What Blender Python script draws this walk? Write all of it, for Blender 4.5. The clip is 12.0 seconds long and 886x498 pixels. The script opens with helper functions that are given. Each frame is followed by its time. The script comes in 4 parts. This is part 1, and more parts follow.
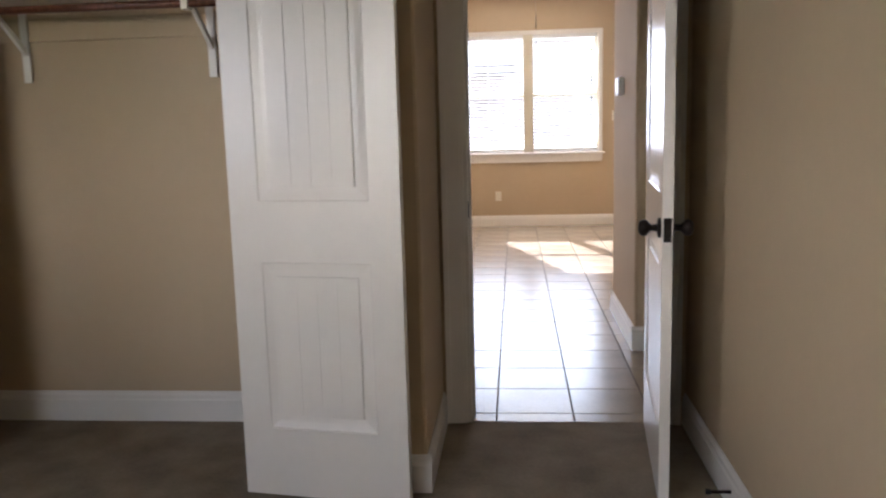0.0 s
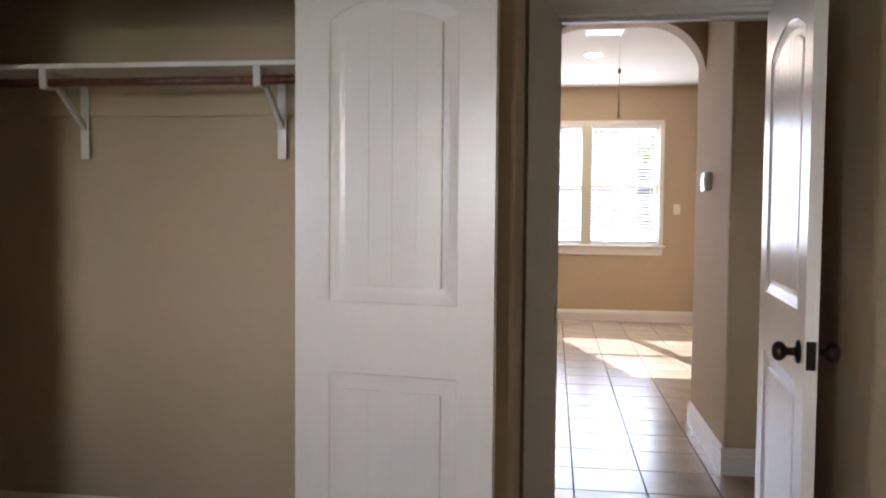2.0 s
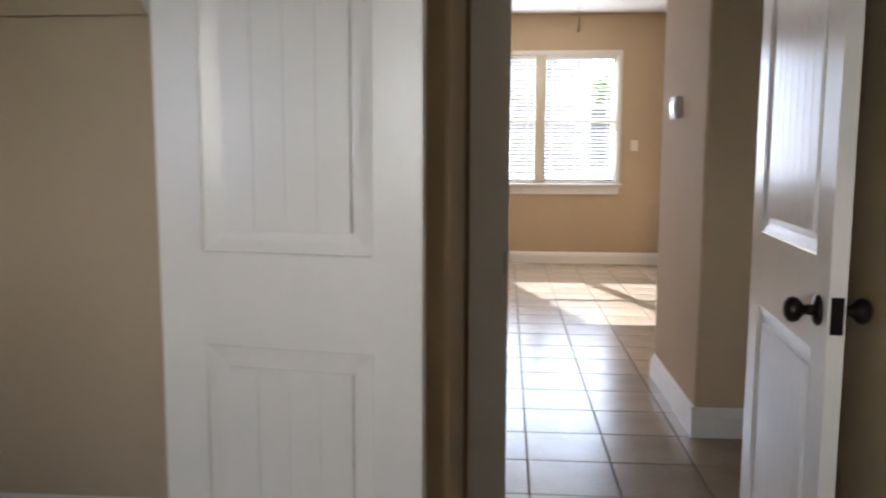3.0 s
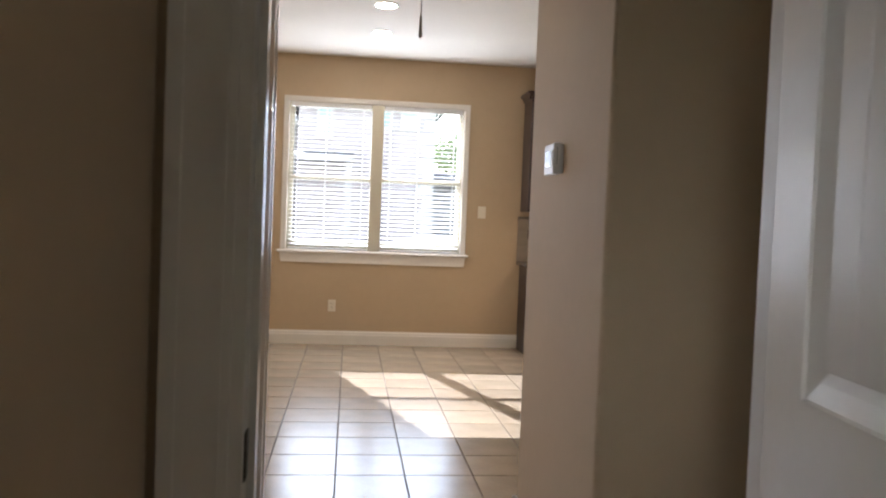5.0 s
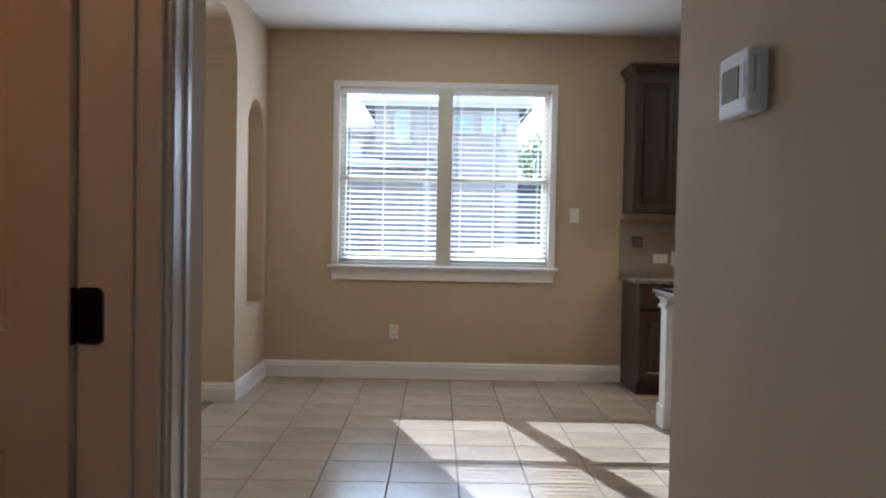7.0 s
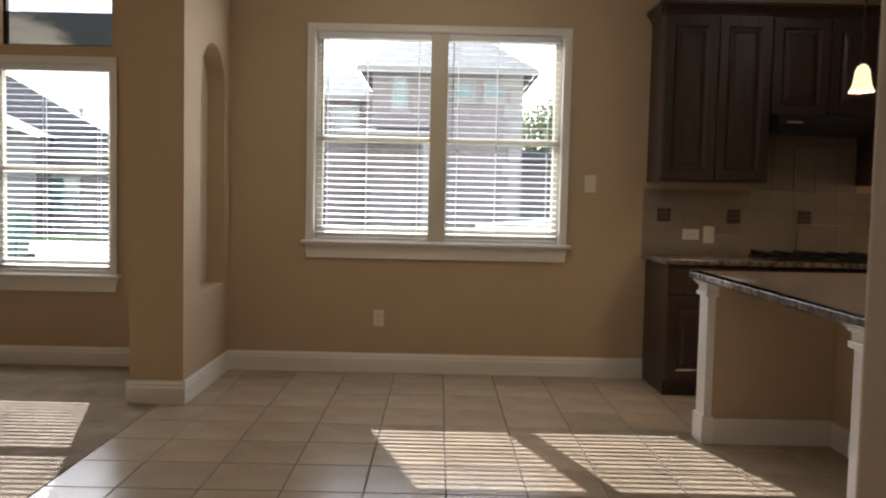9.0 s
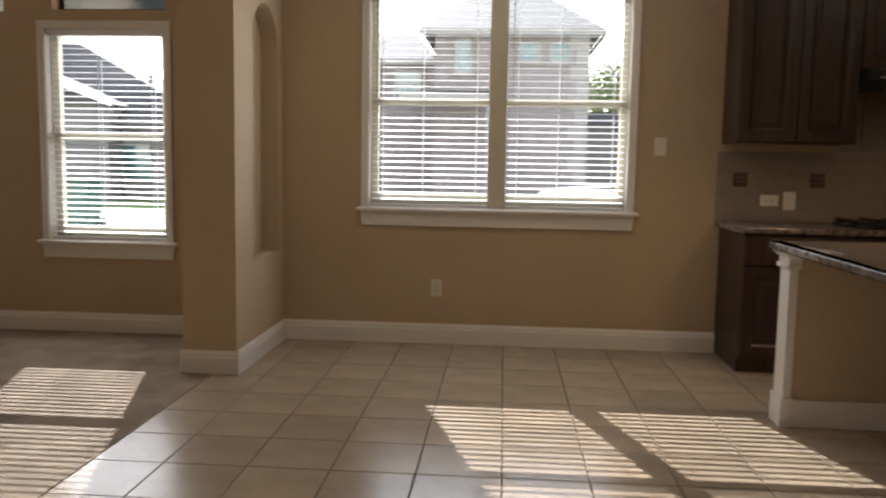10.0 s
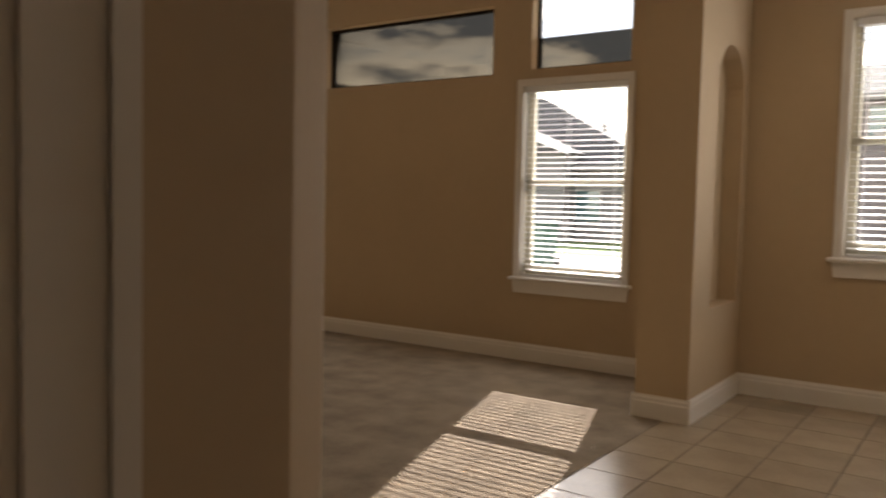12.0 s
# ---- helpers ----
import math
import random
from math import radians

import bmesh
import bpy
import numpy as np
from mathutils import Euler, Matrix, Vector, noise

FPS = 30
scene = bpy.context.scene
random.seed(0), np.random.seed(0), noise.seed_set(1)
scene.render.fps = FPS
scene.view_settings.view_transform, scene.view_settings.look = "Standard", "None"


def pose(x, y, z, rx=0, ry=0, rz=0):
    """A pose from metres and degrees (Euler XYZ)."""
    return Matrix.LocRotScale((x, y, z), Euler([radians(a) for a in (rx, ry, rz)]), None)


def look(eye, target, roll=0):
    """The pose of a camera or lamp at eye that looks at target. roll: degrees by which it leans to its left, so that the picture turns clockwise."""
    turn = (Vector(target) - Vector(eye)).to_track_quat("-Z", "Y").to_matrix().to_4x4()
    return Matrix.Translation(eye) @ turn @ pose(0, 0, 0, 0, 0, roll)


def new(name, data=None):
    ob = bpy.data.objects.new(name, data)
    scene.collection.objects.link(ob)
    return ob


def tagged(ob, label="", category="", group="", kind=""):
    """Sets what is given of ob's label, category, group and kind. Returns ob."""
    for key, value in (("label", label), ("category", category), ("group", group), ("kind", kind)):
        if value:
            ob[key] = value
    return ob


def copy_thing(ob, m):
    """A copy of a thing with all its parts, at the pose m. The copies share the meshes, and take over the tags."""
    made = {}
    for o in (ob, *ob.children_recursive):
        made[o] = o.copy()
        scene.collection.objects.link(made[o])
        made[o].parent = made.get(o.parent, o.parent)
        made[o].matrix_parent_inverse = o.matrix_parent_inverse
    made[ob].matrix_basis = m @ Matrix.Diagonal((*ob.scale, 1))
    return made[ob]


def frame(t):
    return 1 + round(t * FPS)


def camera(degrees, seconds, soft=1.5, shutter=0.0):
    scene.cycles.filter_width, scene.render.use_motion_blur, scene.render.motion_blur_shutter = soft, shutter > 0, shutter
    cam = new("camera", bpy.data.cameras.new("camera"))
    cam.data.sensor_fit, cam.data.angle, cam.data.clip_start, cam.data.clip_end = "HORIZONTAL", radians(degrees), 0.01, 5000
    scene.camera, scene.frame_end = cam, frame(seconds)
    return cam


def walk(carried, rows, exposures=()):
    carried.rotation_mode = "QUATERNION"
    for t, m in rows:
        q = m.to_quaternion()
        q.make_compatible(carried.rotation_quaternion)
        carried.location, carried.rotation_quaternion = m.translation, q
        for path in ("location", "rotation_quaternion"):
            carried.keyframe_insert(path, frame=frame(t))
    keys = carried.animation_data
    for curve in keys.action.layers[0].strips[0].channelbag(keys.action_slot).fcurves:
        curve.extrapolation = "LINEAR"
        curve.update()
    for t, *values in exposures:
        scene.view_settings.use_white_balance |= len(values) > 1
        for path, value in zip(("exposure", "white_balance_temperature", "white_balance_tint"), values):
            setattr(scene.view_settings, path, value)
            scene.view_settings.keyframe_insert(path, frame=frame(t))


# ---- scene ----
cam = camera(57.6, 12.0, soft=2.1, shutter=0.4)
EXPOSURES = [(0.0, 3.7, 5650, 18), (0.5, 3.5, 5700, 18), (1.5, 3.6, 5650, 18), (2.5, 3.65, 5550, 17), (3.0, 3.5, 5500, 15), (3.5, 3.0, 5600, 14), (5.5, 3.4, 5450, 14), (6.0, 2.95, 5150, 12), (6.5, 2.8, 4950, 11), (7.0, 2.7, 4850, 11), (9.0, 2.18, 5900, 14), (11.0, 1.88, 6100, 14), (11.5, 1.7, 6250, 15), (12.0, 2.05, 6800, 17)]
PATH = [
    (0, (1.415, 0.421, 1.311), (1.234, 2.39, 1.01), -1.5),
    (0.5, (1.421, 0.32, 1.34), (1.138, 2.288, 1.117), -0.4),
    (1, (1.378, 0.334, 1.369), (1.063, 2.305, 1.257), 0.5),
    (1.5, (1.27, 0.54, 1.367), (0.973, 2.518, 1.33), -0.0),
    (2, (1.203, 0.766, 1.346), (0.931, 2.745, 1.252), 0.5),
    (2.5, (1.225, 1.042, 1.323), (0.959, 3.014, 1.128), 1.0),
    (3, (1.213, 1.359, 1.294), (1.058, 3.339, 1.058), 0.2),
    (3.5, (1.211, 1.709, 1.324), (1.335, 3.698, 1.149), -0.2),
    (5.5, (1.399, 3.143, 1.287), (1.639, 5.128, 1.229), 2.1),
    (6, (1.435, 3.553, 1.302), (1.675, 5.539, 1.263), 0.9),
    (6.5, (1.481, 3.859, 1.272), (1.648, 5.852, 1.244), 0.3),
    (7, (1.534, 4.183, 1.266), (1.551, 6.183, 1.214), 1.1),
    (9, (1.61, 5.16, 1.232), (1.622, 7.156, 1.117), 1.3),
    (9.5, (1.592, 5.281, 1.232), (1.589, 7.273, 1.056), 0.8),
    (10, (1.643, 5.381, 1.237), (1.497, 7.365, 1.032), 1.0),
    (10.5, (1.659, 5.443, 1.254), (1.318, 7.405, 1.067), 0.8),
    (11, (1.587, 5.415, 1.243), (0.999, 7.32, 1.081), 0.0),
    (11.5, (1.572, 5.418, 1.223), (0.678, 7.203, 1.107), 0.1),
    (12, (1.553, 5.381, 1.241), (0.408, 7.016, 1.123), 1.3),
]
walk(cam, [(t, look(eye, target, roll)) for t, eye, target, roll in PATH], EXPOSURES)

from mathutils.geometry import tessellate_polygon

# ---- world and sun ----
SUN_DIR = Vector((0.313, -1.0, -0.67)).normalized()
world = bpy.data.worlds.new("world")
scene.world = world
world.use_nodes = True
wn, wl = world.node_tree.nodes, world.node_tree.links
wn.clear()
w_out, w_bg = wn.new("ShaderNodeOutputWorld"), wn.new("ShaderNodeBackground")
sky = wn.new("ShaderNodeTexSky")
sky.sky_type, sky.sun_disc = "NISHITA", False
sky.sun_elevation = math.asin(-SUN_DIR.z)
sky.sun_rotation = math.atan2(-SUN_DIR.x, -SUN_DIR.y)
w_co, w_map, w_no = wn.new("ShaderNodeTexCoord"), wn.new("ShaderNodeMapping"), wn.new("ShaderNodeTexNoise")
w_map.inputs["Scale"].default_value = (3.4, 3.4, 11.0)
w_no.inputs["Scale"].default_value, w_no.inputs["Detail"].default_value, w_no.inputs["Roughness"].default_value = 2.0, 7.0, 0.5
w_ramp, w_cloud, w_mix = wn.new("ShaderNodeValToRGB"), wn.new("ShaderNodeValToRGB"), wn.new("ShaderNodeMixRGB")
w_ramp.color_ramp.elements[0].position, w_ramp.color_ramp.elements[1].position = 0.36, 0.50
w_cloud.color_ramp.elements[0].position, w_cloud.color_ramp.elements[1].position = 0.42, 0.60
w_cloud.color_ramp.elements[0].color = (36.0, 32.0, 26.5, 1)
w_cloud.color_ramp.elements[1].color = (4.0, 4.4, 5.0, 1)
wl.new(w_co.outputs["Generated"], w_map.inputs["Vector"])
wl.new(w_map.outputs["Vector"], w_no.inputs["Vector"])
wl.new(w_no.outputs["Fac"], w_ramp.inputs["Fac"])
w_sep, w_lift, w_add = wn.new("ShaderNodeSeparateXYZ"), wn.new("ShaderNodeMapRange"), wn.new("ShaderNodeMath")
w_lift.inputs["From Min"].default_value, w_lift.inputs["From Max"].default_value = 0.10, 0.24
w_lift.inputs["To Min"].default_value, w_lift.inputs["To Max"].default_value = -0.10, 0.12
wl.new(w_co.outputs["Generated"], w_sep.inputs["Vector"])
wl.new(w_sep.outputs["Z"], w_lift.inputs["Value"])
wl.new(w_no.outputs["Fac"], w_add.inputs[0])
wl.new(w_lift.outputs[0], w_add.inputs[1])
wl.new(w_add.outputs[0], w_cloud.inputs["Fac"])
wl.new(w_ramp.outputs["Color"], w_mix.inputs["Fac"])
wl.new(sky.outputs["Color"], w_mix.inputs["Color1"])
wl.new(w_cloud.outputs["Color"], w_mix.inputs["Color2"])
wl.new(w_mix.outputs["Color"], w_bg.inputs["Color"])
w_bg.inputs["Strength"].default_value = 0.10
wl.new(w_bg.outputs["Background"], w_out.inputs["Surface"])

sun = new("sun", bpy.data.lights.new("sun", "SUN"))
sun.data.energy, sun.data.angle, sun.data.color = 5.0, radians(0.5), (1.0, 0.945, 0.87)
sun.matrix_world = look((0, 0, 20), Vector((0, 0, 20)) + SUN_DIR)


def window_light(name, x, y, z, target, width, height, watts, color):
    """Sky light standing in a window's opening."""
    data = bpy.data.lights.new(name, "AREA")
    data.shape, data.size, data.size_y, data.energy, data.color = "RECTANGLE", width, height, watts, color
    lamp = new(name, data)
    lamp.matrix_world = look((x, y, z), target)
    return lamp


window_light("window_light", 1.6, 10.912, 1.7, (1.6, 0, 1.2), 1.7, 1.4, 3.1, (0.86, 0.93, 1.0))
window_light("window_light", -1.15, 10.912, 1.45, (-1.15, 0, 1.2), 0.8, 1.4, 2.4, (1.0, 0.96, 0.90))
window_light("window_light", -4.5, 10.912, 1.45, (-4.5, 0, 1.2), 0.8, 1.4, 5.5, (1.0, 0.96, 0.90))
# bedroom daylight: lamps at two assumed windows behind the view
window_light("window_light", -3.16, -1.75, 1.62, (2, 0.4, 1.3), 1.4, 1.3, 3.6, (0.95, 0.97, 1.0))
window_light("window_light", -1.0, -2.575, 1.62, (-1.0, 3, 1.45), 1.45, 1.25, 0.5, (0.95, 0.97, 1.0))


def bulb(name, place, watts, color, radius=0.04):
    data = bpy.data.lights.new(name, "POINT")
    data.energy, data.color, data.shadow_soft_size = watts, color, radius
    lamp = new(name, data)
    lamp.location = place
    return lamp


WARM = (1.0, 0.62, 0.32)
bulb("bulb", (0.55, 4.25, 2.3), 1.1, (1.0, 0.45, 0.16), 0.08)
bulb("bulb", (3.70, 9.2, 1.87), 5.0, WARM, 0.03)
bulb("bulb", (5.3, 10.75, 1.385), 1.2, WARM, 0.03)

# ---- materials ----


def principled(name, base, rough=0.6, metal=0.0, vary=0.0, vary_scale=3.0, bump=0.0, bump_scale=120.0, coat=0.0, second=None):
    m = bpy.data.materials.new(name)
    m.use_nodes = True
    n, l = m.node_tree.nodes, m.node_tree.links
    b = n["Principled BSDF"]
    b.inputs["Roughness"].default_value, b.inputs["Metallic"].default_value = rough, metal
    b.inputs["Base Color"].default_value = (*base, 1)
    if coat:
        b.inputs["Coat Weight"].default_value, b.inputs["Coat Roughness"].default_value = coat, 0.08
    co = n.new("ShaderNodeTexCoord")
    if vary:
        big, fine, add, ramp = n.new("ShaderNodeTexNoise"), n.new("ShaderNodeTexNoise"), n.new("ShaderNodeMath"), n.new("ShaderNodeValToRGB")
        big.inputs["Scale"].default_value, big.inputs["Detail"].default_value = vary_scale, 5
        fine.inputs["Scale"].default_value, fine.inputs["Detail"].default_value = vary_scale * 14, 3
        add.operation = "ADD"
        l.new(co.outputs["Object"], big.inputs["Vector"])
        l.new(co.outputs["Object"], fine.inputs["Vector"])
        l.new(big.outputs["Fac"], add.inputs[0])
        soft = n.new("ShaderNodeMath")
        soft.operation, soft.inputs[1].default_value = "MULTIPLY", 0.35
        l.new(fine.outputs["Fac"], soft.inputs[0])
        l.new(soft.outputs[0], add.inputs[1])
        ramp.color_ramp.elements[0].position, ramp.color_ramp.elements[1].position = 0.45, 0.90
        lo = tuple(c * (1 - vary) for c in base)
        hi = second or tuple(min(1, c * (1 + vary)) for c in base)
        ramp.color_ramp.elements[0].color, ramp.color_ramp.elements[1].color = (*lo, 1), (*hi, 1)
        l.new(add.outputs[0], ramp.inputs["Fac"])
        l.new(ramp.outputs["Color"], b.inputs["Base Color"])
    if bump:
        tex, bm_ = n.new("ShaderNodeTexNoise"), n.new("ShaderNodeBump")
        tex.inputs["Scale"].default_value, tex.inputs["Detail"].default_value = bump_scale, 4
        bm_.inputs["Strength"].default_value, bm_.inputs["Distance"].default_value = bump, 0.004
        l.new(co.outputs["Object"], tex.inputs["Vector"])
        l.new(tex.outputs["Fac"], bm_.inputs["Height"])
        l.new(bm_.outputs["Normal"], b.inputs["Normal"])
    return m


def glass_material(name, tint):
    m = bpy.data.materials.new(name)
    m.use_nodes = True
    n, l = m.node_tree.nodes, m.node_tree.links
    n.clear()
    out, mix, clear, gloss, fres = (n.new("ShaderNode" + k) for k in ("OutputMaterial", "MixShader", "BsdfTransparent", "BsdfGlossy", "Fresnel"))
    clear.inputs["Color"].default_value, gloss.inputs["Roughness"].default_value = (*tint, 1), 0.02
    fres.inputs["IOR"].default_value = 1.45
    l.new(fres.outputs[0], mix.inputs[0])
    l.new(clear.outputs[0], mix.inputs[1])
    l.new(gloss.outputs[0], mix.inputs[2])
    l.new(mix.outputs[0], out.inputs["Surface"])
    return m


def wood_material(name, dark, light, rough):
    m = principled(name, dark, rough)
    n, l = m.node_tree.nodes, m.node_tree.links
    b, co, mp, tex, ramp = n["Principled BSDF"], n.new("ShaderNodeTexCoord"), n.new("ShaderNodeMapping"), n.new("ShaderNodeTexNoise"), n.new("ShaderNodeValToRGB")
    mp.inputs["Scale"].default_value = (34, 34, 1.6)
    tex.inputs["Scale"].default_value, tex.inputs["Detail"].default_value = 2.0, 6
    ramp.color_ramp.elements[0].color, ramp.color_ramp.elements[1].color = (*dark, 1), (*light, 1)
    ramp.color_ramp.elements[0].position, ramp.color_ramp.elements[1].position = 0.35, 0.7
    l.new(co.outputs["Object"], mp.inputs["Vector"])
    l.new(mp.outputs["Vector"], tex.inputs["Vector"])
    l.new(tex.outputs["Fac"], ramp.inputs["Fac"])
    l.new(ramp.outputs["Color"], b.inputs["Base Color"])
    return m


def tile_material():
    m = principled("floor_tile", (0.365, 0.292, 0.205), 0.28, vary=0.15, vary_scale=3.2)
    n, l = m.node_tree.nodes, m.node_tree.links
    b, info, hsv = n["Principled BSDF"], n.new("ShaderNodeObjectInfo"), n.new("ShaderNodeHueSaturation")
    old = b.inputs["Base Color"].links[0].from_socket
    val = n.new("ShaderNodeMapRange")
    val.inputs["To Min"].default_value, val.inputs["To Max"].default_value = 0.90, 1.08
    l.new(info.outputs["Random"], val.inputs["Value"])
    l.new(val.outputs[0], hsv.inputs["Value"])
    l.new(old, hsv.inputs["Color"])
    l.new(hsv.outputs["Color"], b.inputs["Base Color"])
    rough = n.new("ShaderNodeTexNoise")
    rough.inputs["Scale"].default_value = 2.5
    rr = n.new("ShaderNodeMapRange")
    rr.inputs["To Min"].default_value, rr.inputs["To Max"].default_value = 0.20, 0.28
    l.new(rough.outputs["Fac"], rr.inputs["Value"])
    l.new(rr.outputs[0], b.inputs["Roughness"])
    return m


def brick_material(name, c1, c2, mortar, scale):
    m = principled(name, c1, 0.85)
    n, l = m.node_tree.nodes, m.node_tree.links
    co, mp, br = n.new("ShaderNodeTexCoord"), n.new("ShaderNodeMapping"), n.new("ShaderNodeTexBrick")
    mp.inputs["Rotation"].default_value = (radians(90), 0, 0)
    br.inputs["Color1"].default_value, br.inputs["Color2"].default_value, br.inputs["Mortar"].default_value = (*c1, 1), (*c2, 1), (*mortar, 1)
    br.inputs["Scale"].default_value = scale
    l.new(co.outputs["Object"], mp.inputs["Vector"])
    l.new(mp.outputs["Vector"], br.inputs["Vector"])
    l.new(br.outputs["Color"], n["Principled BSDF"].inputs["Base Color"])
    return m


PAINT = principled("tan_wall_paint", (0.50, 0.385, 0.25), 0.75, vary=0.04, vary_scale=1.2, bump=0.10, bump_scale=70)
CEIL = principled("ceiling_paint", (0.70, 0.65, 0.56), 0.85, vary=0.03, vary_scale=1.5, bump=0.4, bump_scale=80)
WHITE = principled("white_trim_paint", (0.78, 0.75, 0.70), 0.32, vary=0.03, vary_scale=2.0, bump=0.05, bump_scale=40)
DOORW = principled("white_door_paint", (0.74, 0.70, 0.64), 0.25, vary=0.03, vary_scale=2.5, bump=0.10, bump_scale=60)
VINYL = principled("cream_vinyl", (0.60, 0.56, 0.44), 0.4, vary=0.03)
SLAT = principled("white_slat", (0.78, 0.79, 0.80), 0.45, vary=0.02)
CARPET = principled("taupe_carpet", (0.28, 0.225, 0.160), 0.95, vary=0.26, vary_scale=5.0, bump=1.0, bump_scale=260)
TILE = tile_material()
GROUT = principled("brown_grout", (0.11, 0.082, 0.06), 0.9, vary=0.2, vary_scale=8, bump=0.4)
ESPRESSO = wood_material("espresso_wood", (0.020, 0.010, 0.007), (0.050, 0.026, 0.017), 0.38)
RODWOOD = wood_material("stained_rod_wood", (0.09, 0.030, 0.016), (0.17, 0.065, 0.035), 0.4)
GRANITE = principled("speckled_granite", (0.075, 0.062, 0.052), 0.26, vary=0.75, vary_scale=28.0, second=(0.20, 0.17, 0.145))
BRONZE = principled("oil_rubbed_bronze", (0.022, 0.016, 0.013), 0.38, metal=0.8, vary=0.2, vary_scale=20)
BLACK = principled("black_enamel", (0.012, 0.012, 0.013), 0.28, vary=0.1)
STEEL = principled("brushed_steel", (0.45, 0.44, 0.42), 0.35, metal=1.0, vary=0.06, vary_scale=12)
PLATE = principled("ivory_plastic", (0.74, 0.70, 0.60), 0.4, vary=0.02)
PLASTIC = principled("white_plastic", (0.75, 0.75, 0.73), 0.35, vary=0.02)
# dark base colour stands in for the wand's shaded side against the window
WAND = principled("backlit_wand_plastic", (0.10, 0.095, 0.085), 0.25)
SCREEN = principled("grey_display", (0.36, 0.40, 0.38), 0.12)
SPLASH = principled("beige_backsplash", (0.27, 0.225, 0.175), 0.35, vary=0.10, vary_scale=7.0, bump=0.2, bump_scale=30)
ACCENT = principled("dark_accent_tile", (0.09, 0.065, 0.05), 0.3, vary=0.5, vary_scale=40.0)
GLASS = glass_material("clear_glass", (0.96, 0.98, 0.97))
TINT = glass_material("tinted_glass", (0.18, 0.176, 0.160))
CORD = principled("cotton_cord", (0.55, 0.50, 0.42), 0.9)
LAWN = principled("lawn_grass", (0.075, 0.13, 0.03), 0.9, vary=0.4, vary_scale=1.0, bump=1.0, bump_scale=40)
CONCRETE = principled("concrete_drive", (0.46, 0.44, 0.40), 0.85, vary=0.12, vary_scale=1.2, bump=0.3, bump_scale=30)
BRICK = brick_material("pale_brick", (0.12, 0.105, 0.11), (0.17, 0.15, 0.15), (0.21, 0.205, 0.21), 4.0)
GREYBRICK = brick_material("grey_brick", (0.10, 0.10, 0.105), (0.14, 0.135, 0.14), (0.19, 0.19, 0.195), 4.0)
ROOF = principled("grey_shingle", (0.034, 0.035, 0.040), 0.9, vary=0.3, vary_scale=3.0, bump=0.6, bump_scale=20)
PANE = principled("house_pane", (0.06, 0.12, 0.13), 0.08)
BIN = principled("green_bin_plastic", (0.022, 0.07, 0.055), 0.45, vary=0.08)
HOUSETRIM = principled("weathered_trim", (0.20, 0.195, 0.19), 0.7, vary=0.1)
CARWHITE = principled("white_car_paint", (0.75, 0.75, 0.75), 0.2, coat=0.6)
TYRE = principled("black_rubber", (0.02, 0.02, 0.02), 0.85, vary=0.1)
BARK = principled("tree_bark", (0.12, 0.085, 0.06), 0.9, vary=0.3, vary_scale=6, bump=0.8, bump_scale=30)
LEAF = principled("green_leaf", (0.12, 0.16, 0.05), 0.6, vary=0.35, vary_scale=2.0)
TAR = principled("asphalt", (0.05, 0.05, 0.05), 0.9, vary=0.2, vary_scale=2.0, bump=0.5)


def lamp_material(name, base, glow, power):
    m = principled(name, base, 0.35)
    b = m.node_tree.nodes["Principled BSDF"]
    b.inputs["Emission Color"].default_value, b.inputs["Emission Strength"].default_value = (*glow, 1), power
    return m


CANLAMP = lamp_material("lit_can_lamp", (0.8, 0.78, 0.72), (1.0, 0.82, 0.58), 16.0)
SHADE = lamp_material("lit_shade_glass", (0.75, 0.66, 0.42), (1.0, 0.80, 0.38), 0.3)

# ---- building helpers ----


def part(name, bm, material, parent=None, label="", world_coords=True, smooth=False):
    """Links a bmesh as one mesh object, under parent if there is one."""
    bmesh.ops.recalc_face_normals(bm, faces=bm.faces)
    mesh = bpy.data.meshes.new(name)
    bm.to_mesh(mesh)
    bm.free()
    mesh.materials.append(material)
    if smooth:
        mesh.polygons.foreach_set("use_smooth", [True] * len(mesh.polygons))
    ob = new(name, mesh)
    if parent:
        ob.parent = parent
        if world_coords:
            ob.matrix_parent_inverse = (parent.matrix_basis if not parent.parent else parent.parent.matrix_basis).inverted()
            if parent.parent:
                ob.matrix_parent_inverse = parent.matrix_basis.inverted() @ parent.matrix_parent_inverse.inverted() @ parent.parent.matrix_basis.inverted()
    if label:
        ob["label"] = label
    return ob


def share(ob, name, parent, offset):
    """One more object on the mesh of ob, moved by offset."""
    o = new(name, ob.data)
    o.parent = parent
    o.matrix_parent_inverse = ob.matrix_parent_inverse.copy()
    o.location = offset
    return o


def thing(name, place, label, category, group="", kind=""):
    ob = new(name)
    ob.matrix_basis = place if isinstance(place, Matrix) else Matrix.Translation(place)
    ob.empty_display_size = 0.1
    return tagged(ob, label, category, group, kind)


def structure(name, bm, material, label, category, smooth=False):
    return tagged(part(name, bm, material, smooth=smooth), label, category, "", "structure")


def box(bm, x0, y0, z0, x1, y1, z1, bevel=0.0, segments=2):
    made = bmesh.ops.create_cube(bm, size=1.0, matrix=Matrix.Translation(((x0 + x1) / 2, (y0 + y1) / 2, (z0 + z1) / 2)) @ Matrix.Diagonal((abs(x1 - x0), abs(y1 - y0), abs(z1 - z0), 1)))
    if bevel:
        edges = list({e for v in made["verts"] for e in v.link_edges})
        bmesh.ops.bevel(bm, geom=edges, offset=bevel, segments=segments, profile=0.5, affect="EDGES")
    return bm


def boxes(*rows, bevel=0.0):
    bm = bmesh.new()
    for r in rows:
        box(bm, *r, bevel=bevel)
    return bm


